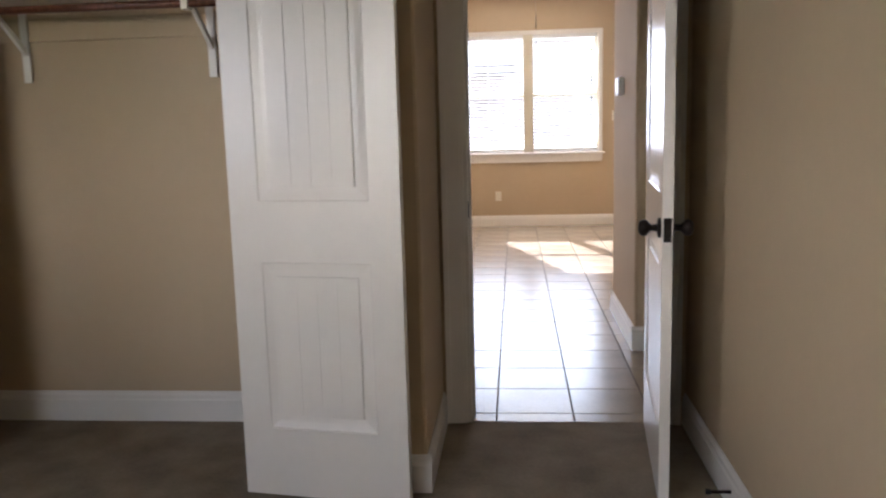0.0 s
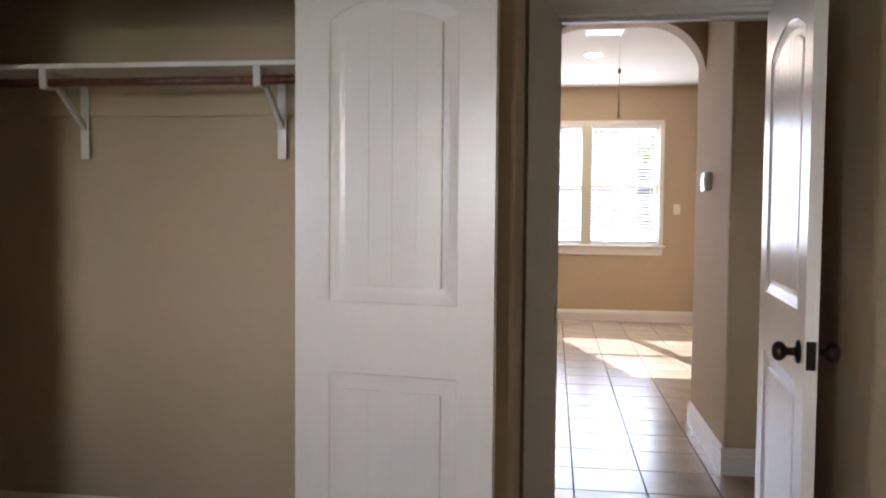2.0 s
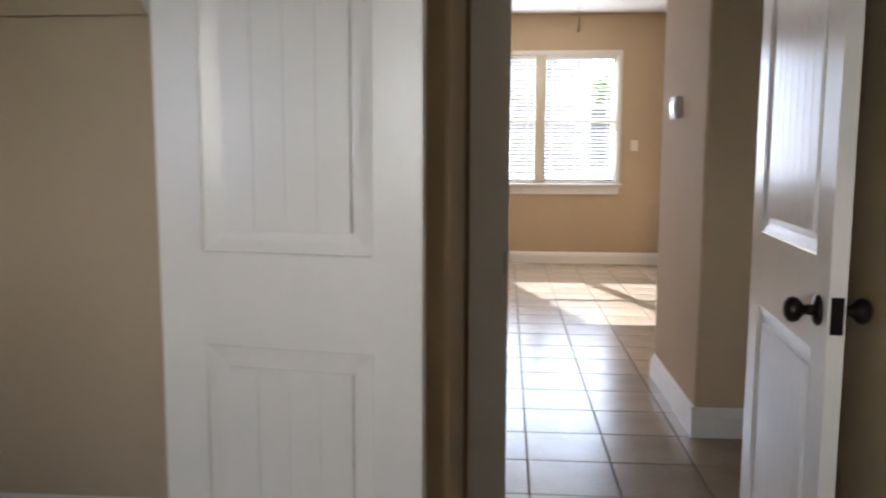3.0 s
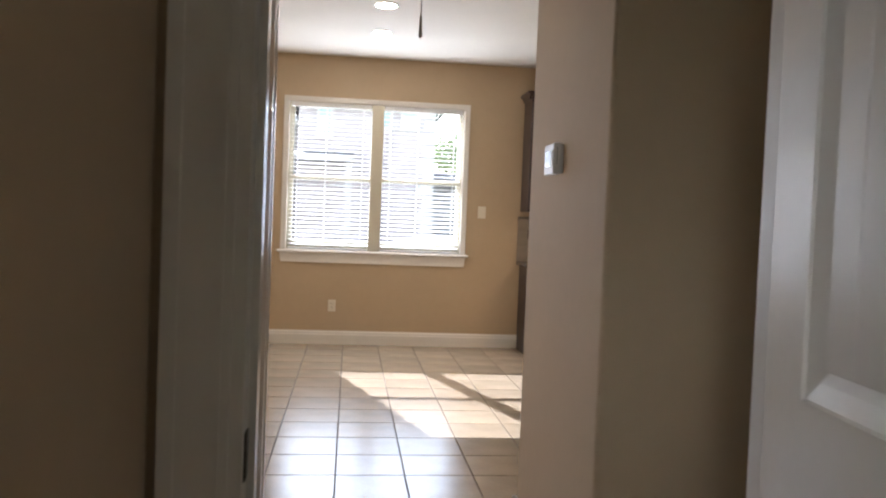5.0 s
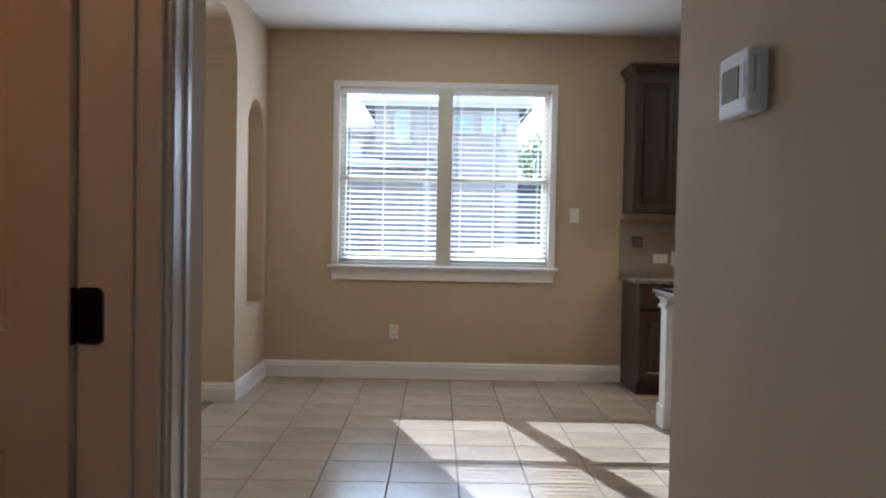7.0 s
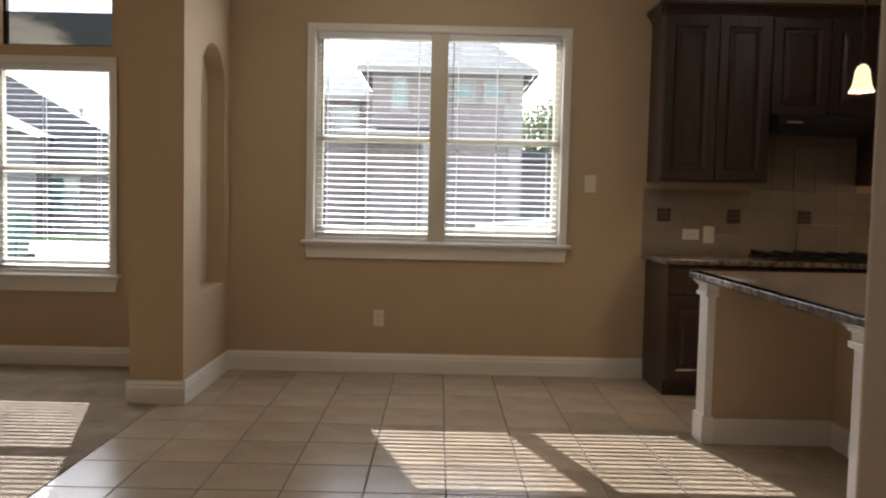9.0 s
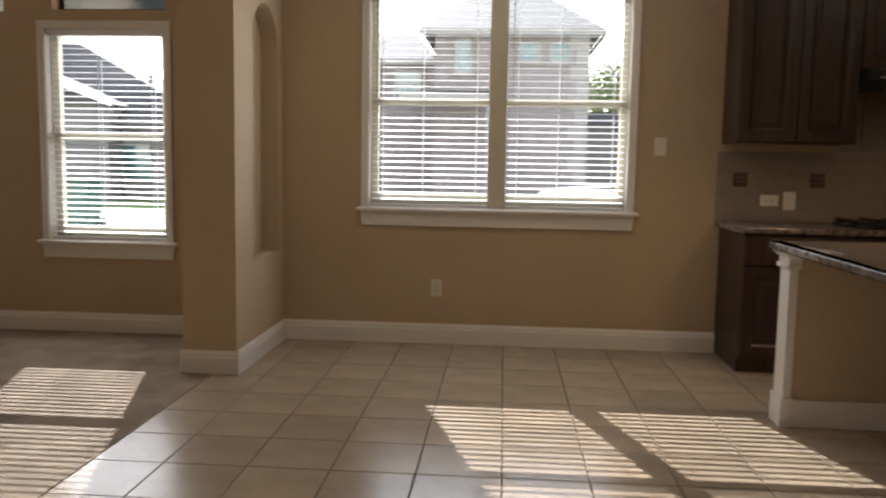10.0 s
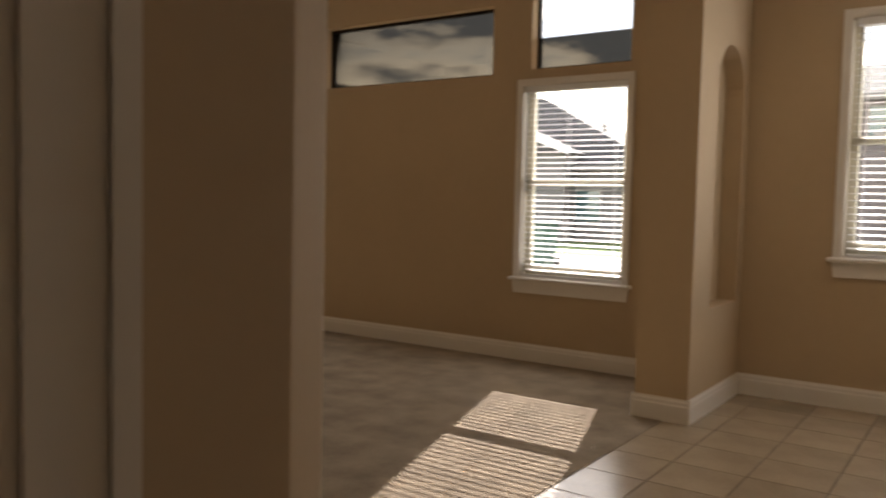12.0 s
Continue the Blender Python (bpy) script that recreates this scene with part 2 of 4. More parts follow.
def tube(bm, a, b, r0, r1=None, sides=16):
    a, b = Vector(a), Vector(b)
    turn = (b - a).to_track_quat("Z", "Y").to_matrix().to_4x4()
    bmesh.ops.create_cone(bm, cap_ends=True, segments=sides, radius1=r0, radius2=r0 if r1 is None else r1, depth=(b - a).length, matrix=Matrix.Translation((a + b) / 2) @ turn)
    return bm


def lathe(bm, profile, m=Matrix(), sides=28):
    """Turns (radius, height) rows round the z axis of m."""
    rings = []
    for r, h in profile:
        rings.append([bm.verts.new(m @ Vector((r * math.cos(2 * math.pi * k / sides), r * math.sin(2 * math.pi * k / sides), h))) for k in range(sides)])
    for a, b in zip(rings, rings[1:]):
        for k in range(sides):
            bm.faces.new((a[k], a[(k + 1) % sides], b[(k + 1) % sides], b[k]))
    return bm


def sheet(bm, loops, axis, a, b):
    """A flat plate with holes: loops of (u, v), the first the rim, drawn out along axis from a to b. u, v are the two other axes in order."""
    def put(u, v, w):
        return {"x": (w, u, v), "y": (u, w, v), "z": (u, v, w)}[axis]
    tris = tessellate_polygon([[Vector((u, v, 0)) for u, v in lo] for lo in loops])
    flat = [p for lo in loops for p in lo]
    va, vb = [bm.verts.new(put(u, v, a)) for u, v in flat], [bm.verts.new(put(u, v, b)) for u, v in flat]
    for t in tris:
        bm.faces.new([va[i] for i in t])
        bm.faces.new([vb[i] for i in reversed(t)])
    i = 0
    for lo in loops:
        n = len(lo)
        for k in range(n):
            j, q = i + k, i + (k + 1) % n
            bm.faces.new((va[j], va[q], vb[q], vb[j]))
        i += n
    return bm


def rect(u0, v0, u1, v1):
    return [(u0, v0), (u1, v0), (u1, v1), (u0, v1)]


def round_top(u0, v0, u1, v1, r, n=10):
    """A rectangle whose two upper corners are rounded by r."""
    pts = [(u0, v0), (u1, v0)]
    pts += [(u1 - r + r * math.cos(t), v1 - r + r * math.sin(t)) for t in (math.pi / 2 * k / n for k in range(n + 1))]
    pts += [(u0 + r - r * math.sin(t), v1 - r + r * math.cos(t)) for t in (math.pi / 2 * k / n for k in range(n + 1))]
    out = []
    for p in pts:
        if not out or (abs(p[0] - out[-1][0]) + abs(p[1] - out[-1][1])) > 1e-5:
            out.append(p)
    return out


def rounded(u0, v0, u1, v1, r, n=5):
    """A rectangle with four rounded corners."""
    out = []
    for cu, cv, a in ((u1 - r, v0 + r, -90), (u1 - r, v1 - r, 0), (u0 + r, v1 - r, 90), (u0 + r, v0 + r, 180)):
        out += [(cu + r * math.cos(radians(a + 90 * k / n)), cv + r * math.sin(radians(a + 90 * k / n))) for k in range(n + 1)]
    return out


BASE = [(0.0, 0.0), (0.016, 0.0), (0.016, 0.098), (0.012, 0.106), (0.011, 0.122), (0.005, 0.132), (0.004, 0.14), (0.0, 0.14)]


def baseboard(a, b, facing):
    """A skirting along the wall from a to b, on the side of facing (a unit vector in the plan)."""
    bm = bmesh.new()
    rows = [[bm.verts.new((p[0] + facing[0] * d, p[1] + facing[1] * d, h)) for d, h in BASE] for p in (a, b)]
    n = len(BASE)
    for k in range(n):
        bm.faces.new((rows[0][k], rows[0][(k + 1) % n], rows[1][(k + 1) % n], rows[1][k]))
    bm.faces.new(rows[0])
    bm.faces.new(rows[1])
    return structure("baseboard", bm, WHITE, "white painted moulded baseboard along the foot of the wall", "baseboard")


# ---- the large structure ----
WIN_Y = 10.92
DIN = (0.70, 0.948, 2.485, 2.434)
LIV = (-1.60, 0.664, -0.72, 2.16)
TRA = (-1.53, 2.275, -0.72, 2.90)
HIGH = (-3.71, 2.255, -1.882, 2.80)
LIV2 = (-4.98, 0.68, -4.08, 2.16)
TRA2 = (-4.98, 2.275, -4.12, 2.90)
CEIL_D, CEIL_H = 2.89, 2.66

structure("wall_north", sheet(bmesh.new(), [rect(-6.2, -0.3, 6.6, 3.5)] + [rect(*r) for r in (DIN, LIV, TRA, HIGH, LIV2, TRA2)], "y", WIN_Y, WIN_Y + 0.16),
          PAINT, "tan painted outer wall with window openings", "wall")
structure("wall_east", boxes((6.44, 3.98, 0, 6.6, 10.92, 3.4)), PAINT, "plain tan painted kitchen end wall", "wall")
structure("wall_west", boxes((-6.2, 5.9, 0, -6.06, 10.92, 3.4)), PAINT, "plain tan painted living room end wall", "wall")
structure("wall_bedroom_door", sheet(bmesh.new(), [[(-3.3, 0), (1.200, 0), (1.200, 2.092), (2.017, 2.092), (2.017, 0), (6.44, 0), (6.44, 2.9), (-3.3, 2.9)]], "y", 3.865, 3.985),
          PAINT, "tan painted wall round the bedroom doorway", "wall")
structure("wall_closet_side", boxes((0.95, 3.17, 0, 1.086, 3.865, 2.7), bevel=0.012), PAINT, "tan painted side wall of the closet", "wall")
structure("wall_closet_front", sheet(bmesh.new(), [[(-3.2, 0), (-0.825, 0), (-0.825, 2.10), (0.422, 2.10), (0.422, 0), (0.95, 0), (0.95, 2.7), (-3.2, 2.7)]], "y", 3.17, 3.285),
          PAINT, "tan painted closet front with a double door opening", "wall")
structure("wall_closet_end", boxes((-1.32, 3.285, 0, -1.2, 3.865, 2.7)), PAINT, "tan painted end wall of the closet", "wall")
structure("wall_bedroom_right", boxes((2.14, -2.6, 0, 2.26, 3.865, 2.7)), PAINT, "tan painted bedroom side wall", "wall")
structure("wall_bedroom_left", sheet(bmesh.new(), [rect(-2.6, 0, 3.865, 2.7), rect(-2.5, 0.95, -1.0, 2.3)], "x", -3.3, -3.2), PAINT, "tan painted bedroom wall with an opening for an added, unseen window", "wall")
structure("wall_bedroom_back", sheet(bmesh.new(), [rect(-3.3, 0, 2.26, 2.7), rect(-1.75, 0.95, -0.25, 2.3)], "y", -2.72, -2.6), PAINT, "tan painted bedroom wall with an opening for an added, unseen window", "wall")
structure("wall_hall_left", sheet(bmesh.new(), [[(3.985, 0), (4.87, 0), (4.87, 2.055), (5.615, 2.055), (5.615, 0), (5.86, 0), (5.86, 2.9), (3.985, 2.9)]], "x", 0.905, 1.045),
          PAINT, "tan painted hall wall with a doorway", "wall")
# rounded end of the hall wall
structure("wall_hall_left_end", sheet(bmesh.new(), [[(0.905, 5.86), (1.045, 5.86), (1.045, 5.878), (1.041, 5.887), (1.005, 5.958), (0.997, 5.969), (0.983, 5.975), (0.905, 5.978)]], "z", 0, 2.66), PAINT, "chamfered tan plaster corner where the hall ends", "wall corner")
structure("wall_bath_back", boxes((-0.22, 5.78, 0, 0.905, 5.90, 3.4)), PAINT, "tan painted wall between the small room and the living room", "wall")
structure("wall_bath_left", boxes((-1.0, 3.985, 0, -0.88, 5.78, 2.9)), PAINT, "tan painted wall of the small room", "wall")
structure("wall_living_near", boxes((-6.2, 5.78, 0, -0.22, 5.90, 3.4)), PAINT, "tan painted near wall of the living room", "wall")
bm = bmesh.new()
box(bm, 2.088, 5.03, 0, 6.44, 6.065, 2.885, bevel=0.018, segments=3)
structure("wall_hall_right", bm, PAINT, "tan painted wall block with rounded plaster corners beside the hall", "wall")
structure("wall_nook_end", boxes((3.9, 3.985, 0, 4.0, 5.03, 2.9)), PAINT, "plain tan wall closing the side passage", "wall")

# arch over the end of the hall, and the arch towards the living room
bm = sheet(bmesh.new(), [[(1.045, 2.885)] + [p for p in round_top(1.045, 2.0, 2.088, 2.50, 0.34)[2:]][::-1] + [(2.088, 2.885)]], "y", 5.78, 5.97)
structure("wall_hall_arch", bm, PAINT, "tan painted arch with rounded shoulders over the hall end", "arch")
arch = [(6.35, 0.0)] + [p for p in round_top(6.35, 0, 9.90, 2.70, 0.36)[2:]][::-1] + [(9.90, 3.4), (5.90, 3.4), (5.90, 0.0)]
structure("wall_living_arch", sheet(bmesh.new(), [arch], "x", -0.205, 0.112), PAINT, "tan painted wide arch between dining and living room", "arch")
bm = boxes((-0.205, 9.90, 0, -0.008, WIN_Y, 3.4))
sheet(bm, [rect(9.90, 0, WIN_Y, 3.4), round_top(10.235, 0.635, 10.80, 2.24, 0.278)], "x", -0.008, 0.112)
structure("wall_niche_pier", bm, PAINT, "tan painted pier with a tall round-topped niche", "pier")

structure("ceiling_dining", boxes((-0.22, 5.86, CEIL_D, 6.44, WIN_Y, CEIL_D + 0.1)), CEIL, "off-white textured dining room ceiling", "ceiling")
structure("ceiling_living", boxes((-6.2, 5.9, 3.4, -0.22, WIN_Y, 3.5)), CEIL, "off-white textured living room ceiling", "ceiling")
structure("ceiling_hall", boxes((-1.0, 3.985, CEIL_H, 4.0, 5.86, CEIL_H + 0.1)), CEIL, "off-white textured hall ceiling", "ceiling")
structure("ceiling_bedroom", boxes((-3.3, -2.72, 2.7, 2.26, 3.985, 2.8)), CEIL, "off-white textured bedroom ceiling", "ceiling")
structure("ceiling_roof", boxes((-6.3, -2.8, 3.55, 6.7, 11.1, 3.65)), CEIL, "plain roof deck above the rooms", "roof")

structure("floor_bedroom", boxes((-3.3, -2.72, -0.1, 2.26, 3.872, 0.0)), CARPET, "taupe cut-pile bedroom carpet", "carpet")
structure("floor_living", boxes((-6.2, 5.9, -0.1, -0.03, WIN_Y, 0.004)), CARPET, "taupe cut-pile living room carpet", "carpet")
floor_bed = tagged(part("floor", boxes((-1.0, 3.872, -0.1, 6.44, WIN_Y, -0.004)), GROUT), "beige ceramic floor tiles with dark brown grout joints", "tile floor", "", "structure")

# skirtings
for a, b, f in (((0.112, WIN_Y), (3.10, WIN_Y), (0, -1)), ((-6.06, WIN_Y), (-0.205, WIN_Y), (0, -1)),
                ((0.112, 9.90), (0.112, WIN_Y), (1, 0)), ((-0.221, 9.90), (0.128, 9.90), (0, -1)), ((-0.205, 9.90), (-0.205, WIN_Y), (-1, 0)),
                ((2.088, 5.03), (2.088, 6.065), (-1, 0)), ((2.072, 5.03), (2.676, 5.03), (0, -1)), ((2.072, 6.065), (6.44, 6.065), (0, 1)),
                ((1.045, 3.985), (1.045, 4.775), (1, 0)), ((1.045, 5.715), (1.045, 5.878), (1, 0)),
                ((1.086, 3.16), (1.086, 3.865), (1, 0)), ((2.14, -2.6), (2.14, 3.865), (-1, 0)),
                ((-1.2, 3.865), (0.95, 3.865), (0, -1)), ((0.95, 3.285), (0.95, 3.865), (-1, 0)), ((-1.2, 3.285), (-1.2, 3.865), (1, 0)),
                ((0.52, 3.17), (1.102, 3.17), (0, -1)), ((-3.2, 3.17), (-0.925, 3.17), (0, -1)), ((-3.2, -2.6), (-3.2, 3.17), (1, 0)), ((-3.2, -2.6), (2.14, -2.6), (0, 1))):
    baseboard(a, b, f)


# ---- doorways and doors ----


def casing(axis, at, facing, lo, hi, top, width=0.092):
    """Moulded casing round an opening from lo to hi, on the wall face at `at`, standing out along facing (+1 or -1)."""
    bm = bmesh.new()
    for d0, d1, t in ((0.0, width, 0.012), (0.012, width - 0.02, 0.017), (width - 0.022, width, 0.022)):
        rim = [(lo - d1, 0), (lo - d0, 0), (lo - d0, top + d0), (hi + d0, top + d0), (hi + d0, 0), (hi + d1, 0), (hi + d1, top + d1), (lo - d1, top + d1)]
        sheet(bm, [rim], axis, at, at + facing * t)
    return structure("trim", bm, WHITE, "white moulded door casing round an opening", "door casing")


def jamb(axis, a, b, lo, hi, top, stop_at):
    """White jamb lining an opening with a door stop."""
    bm = bmesh.new()
    for d, p, q in ((0.018, a - 0.002, b + 0.002), (0.030, stop_at - 0.018, stop_at + 0.018)):
        rim = [(lo, 0), (lo + d, 0), (lo + d, top - d), (hi - d, top - d), (hi - d, 0), (hi, 0), (hi, top), (lo, top)]
        sheet(bm, [rim], axis, p, q)
    return structure("door_frame", bm, WHITE, "white painted door jamb with stop", "door frame")


casing("y", 3.865, -1, 1.192, 2.025, 2.100)
casing("y", 3.985, 1, 1.192, 2.025, 2.100)
jamb("y", 3.865, 3.985, 1.192, 2.025, 2.100, 3.935)
casing("x", 1.045, 1, 4.862, 5.623, 2.063)
casing("x", 0.905, -1, 4.862, 5.623, 2.063)
jamb("x", 0.905, 1.045, 4.862, 5.623, 2.063, 0.985)
casing("y", 3.17, -1, -0.833, 0.430, 2.108)
jamb("y", 3.17, 3.285, -0.833, 0.430, 2.108, 3.25)
casing("y", 5.03, -1, 2.77, 3.53, 2.06)


def contour(x0, x1, z0, z1, rise, d, n=14):
    hw, xc = (x1 - x0) / 2, (x0 + x1) / 2
    pts = [(x0 + d, z0 + d), (x1 - d, z0 + d)]
    for k in range(n + 1):
        x = x1 - d - (x1 - x0 - 2 * d) * k / n
        u = (x - xc) / hw
        pts.append((x, z1 - d + rise * (1 - u * u)))
    return pts


def door_leaf(leaf, width, height, t=0.035, stile=0.112):
    """A two-panel plank door with a cambered upper panel: hinge edge at x = 0, local coordinates."""
    x0, x1 = stile, width - stile
    panels = ((x0, x1, 0.25, 0.85, 0.0), (x0, x1, 1.06, height - 0.19, 0.065))
    bm = sheet(bmesh.new(), [rect(0, 0, width, height)] + [contour(*p, 0) for p in panels], "y", -t / 2, t / 2)
    part("slab", bm, DOORW, leaf, world_coords=False)
    steps = ((0, 0), (0.004, 0.0040), (0.030, 0.0105), (0.046, 0.0128), (0.050, 0.0125), (0.052, 0.0045))
    for p in panels:
        bm = bmesh.new()
        for s in (-1, 1):
            rings = [[bm.verts.new((x, s * (t / 2 - dep), z)) for x, z in contour(*p, d)] for d, dep in steps]
            for ra, rb in zip(rings, rings[1:]):
                for k in range(len(ra)):
                    q = (k + 1) % len(ra)
                    bm.faces.new((ra[k], ra[q], rb[q], rb[k]))
        part("panel_moulding", bm, DOORW, leaf, world_coords=False)
        a, b = p[0] + 0.052, p[1] - 0.052
        count = max(3, round((b - a) / 0.066))
        wide = (b - a) / count
        bm = bmesh.new()
        sheet(bm, [contour(*p, 0.05)], "y", -(t / 2 - 0.0064), t / 2 - 0.0064)
        part("panel_back", bm, DOORW, leaf, world_coords=False)
        hw, xc = (p[1] - p[0]) / 2, (p[0] + p[1]) / 2
        for k in range(count):
            u0, u1 = a + k * wide + (0.0015 if k else 0), a + (k + 1) * wide - (0.0015 if k < count - 1 else 0)
            top = [(u1 + (u0 - u1) * j / 4, p[3] - 0.052 + p[4] * (1 - ((u1 + (u0 - u1) * j / 4 - xc) / hw) ** 2)) for j in range(5)]
            part("plank", sheet(bmesh.new(), [[(u0, p[2] + 0.052), (u1, p[2] + 0.052)] + top], "y", -(t / 2 - 0.0045), t / 2 - 0.0045), DOORW, leaf, world_coords=False)


def knob_set(leaf, x, z, t=0.035):
    for s in (-1, 1):
        m = Matrix.Translation((x, s * t / 2, z)) @ Matrix.Rotation(radians(-90 * s), 4, "X")
        bm = lathe(bmesh.new(), [(0.0, 0.0), (0.034, 0.0), (0.034, 0.005), (0.028, 0.010), (0.013, 0.012), (0.011, 0.030), (0.017, 0.036), (0.026, 0.044), (0.029, 0.054), (0.026, 0.064), (0.016, 0.071), (0.0, 0.073)], m)
        part("door_knob", bm, BRONZE, leaf, "dark bronze round knob", world_coords=False, smooth=True)


def hinge(leaf, z, x=0.0, y=0.0):
    bm = tube(bmesh.new(), (x, y, z - 0.045), (x, y, z + 0.045), 0.0075, sides=12)
    box(bm, x - 0.002, y, z - 0.044, x + 0.002, y + 0.034, z + 0.044)
    part("hinge", bm, BRONZE, leaf, "dark bronze hinge", world_coords=False)


door_1 = thing("door_1", pose(1.978, 3.86, 0.012, 0, 0, -95.2), "white two-panel plank door standing open into the bedroom", "door", "", "structure")
door_leaf(door_1, 0.785, 2.06)
knob_set(door_1, 0.715, 0.945)
part("latch_plate", boxes((0.7845, -0.013, 0.905, 0.7875, 0.013, 0.985), bevel=0.001), BRONZE, door_1, "dark bronze latch plate", world_coords=False)
for z in (0.25, 1.02, 1.80):
    hinge(door_1, z, 0.0, 0.02)
part("strike_plate", boxes((1.2095, 3.885, 0.915, 1.2125, 3.915, 0.985), bevel=0.001), BRONZE, thing("strike", (1.211, 3.90, 0.95), "dark bronze strike plate in the door jamb", "strike plate"))

door_2 = thing("door_2", pose(0.433, 3.135, 0.012, 0, 0, -8.5), "white plank closet door folded fully open against the wall", "closet door", "", "structure")
door_leaf(door_2, 0.615, 2.083, stile=0.108)
for z in (0.25, 1.02, 1.80):
    hinge(door_2, z, -0.006, 0.012)
# second leaf is unseen; its angle is chosen to keep light off the closet
door_3 = thing("door_3", pose(-0.838, 3.135, 0.012, 0, 0, 262.0), "white plank closet door, unseen, set open to shade the closet", "closet door", "", "structure")
door_leaf(door_3, 0.615, 2.083, stile=0.108)
for z in (0.25, 1.02, 1.80):
    hinge(door_3, z, -0.006, -0.012)
for x in (-0.45, -0.12):
    part("catch_plate", boxes((x - 0.035, 3.19, 2.084, x + 0.035, 3.222, 2.091), bevel=0.002), BRONZE, thing("ball_catch", (x, 3.2, 2.085), "dark bronze ball catch in the closet head jamb", "door catch"))

door_4 = thing("door_4", pose(0.90, 5.598, 0.012, 0, 0, 176.0), "white plank door standing open into the small room off the hall", "door", "", "structure")
door_leaf(door_4, 0.71, 2.03)
knob_set(door_4, 0.645, 0.945)
for z in (0.25, 1.10, 1.85):
    bm = sheet(bmesh.new(), [rounded(0.902, z - 0.05, 0.950, z + 0.05, 0.013)], "y", 5.600, 5.6065)
    tube(bm, (0.899, 5.594, z - 0.05), (0.899, 5.594, z + 0.05), 0.008, sides=12)
    part("butt_hinge", bm, BRONZE, thing("jamb_hinge", (0.92, 5.59, z - 0.05), "dark bronze butt hinge with rounded corners on the jamb", "hinge", "hall door hinges"))
door_5 = thing("door_5", pose(2.775, 5.045, 0.012, 0, 0, 0), "white plank door closed in the side passage", "door", "", "structure")
door_leaf(door_5, 0.75, 2.03)

# door stop on the skirting behind the bedroom door
stop = thing("door_stop", (2.124, 3.05, 0.07), "dark metal spring door stop on the baseboard", "door stop")
bm = tube(bmesh.new(), (2.124, 3.05, 0.07), (2.055, 3.05, 0.07), 0.006, sides=10)
part("spring", bm, BRONZE, stop)
part("rubber_tip", tube(bmesh.new(), (2.058, 3.05, 0.07), (2.042, 3.05, 0.07), 0.009, sides=12), TYRE, stop)

# ---- closet ----
shelf = thing("closet_shelf", (-0.12, 3.71, 1.86), "white painted closet shelf on wall cleats", "shelf")
part("board", boxes((-1.2, 3.56, 1.862, 0.95, 3.865, 1.880), bevel=0.002), WHITE, shelf)
part("cleat", boxes((-1.2, 3.847, 1.718, 0.95, 3.865, 1.812), bevel=0.003), PAINT, shelf, "tan painted wall cleat")
part("back_batten", boxes((-1.2, 3.850, 1.8125, 0.95, 3.865, 1.862)), PAINT, shelf)
for x0, x1 in ((-1.2, -1.182), (0.932, 0.95)):
    part("end_cleat", boxes((x0, 3.56, 1.77, x1, 3.846, 1.862), bevel=0.003), WHITE, shelf)
rod = thing("closet_rod", (-0.12, 3.58, 1.80), "reddish brown wooden closet rod", "closet rod")
part("pole", tube(bmesh.new(), (-1.2, 3.595, 1.815), (0.95, 3.595, 1.815), 0.0165, sides=18), RODWOOD, rod, smooth=True)
bracket = thing("shelf_bracket", (0, 3.86, 1.54), "white metal shelf and rod bracket screwed to the wall", "bracket", "closet brackets")
part("wall_leg", boxes((-0.018, 3.842, 1.545, 0.018, 3.8465, 1.86), bevel=0.002), WHITE, bracket)
part("shelf_arm", boxes((-0.012, 3.58, 1.848, 0.012, 3.8465, 1.8615), bevel=0.002), WHITE, bracket)
bm = sheet(bmesh.new(), [[(3.842, 1.66), (3.842, 1.69), (3.62, 1.85), (3.592, 1.85)]], "x", -0.008, 0.008)
part("brace", bm, WHITE, bracket)
bm = sheet(bmesh.new(), [[(3.570, 1.79), (3.622, 1.79), (3.622, 1.862), (3.570, 1.862)], [(3.5785, 1.815)] + [(3.595 + 0.0168 * math.cos(a), 1.815 + 0.0168 * math.sin(a)) for a in (math.pi - k * math.pi / 8 for k in range(1, 16))]], "x", -0.013, 0.013)
part("rod_hook", bm, WHITE, bracket)
bracket.matrix_basis = Matrix.Translation((-0.70, 3.86, 1.54))
copy_thing(bracket, Matrix.Translation((0.135, 3.86, 1.54)))


# ---- windows ----


def pane(name, x0, z0, x1, z1, y, parent, material=GLASS):
    ob = part(name, boxes((x0, y, z0, x1, y + 0.004, z1)), material, parent)
    ob.visible_shadow = False
    return ob


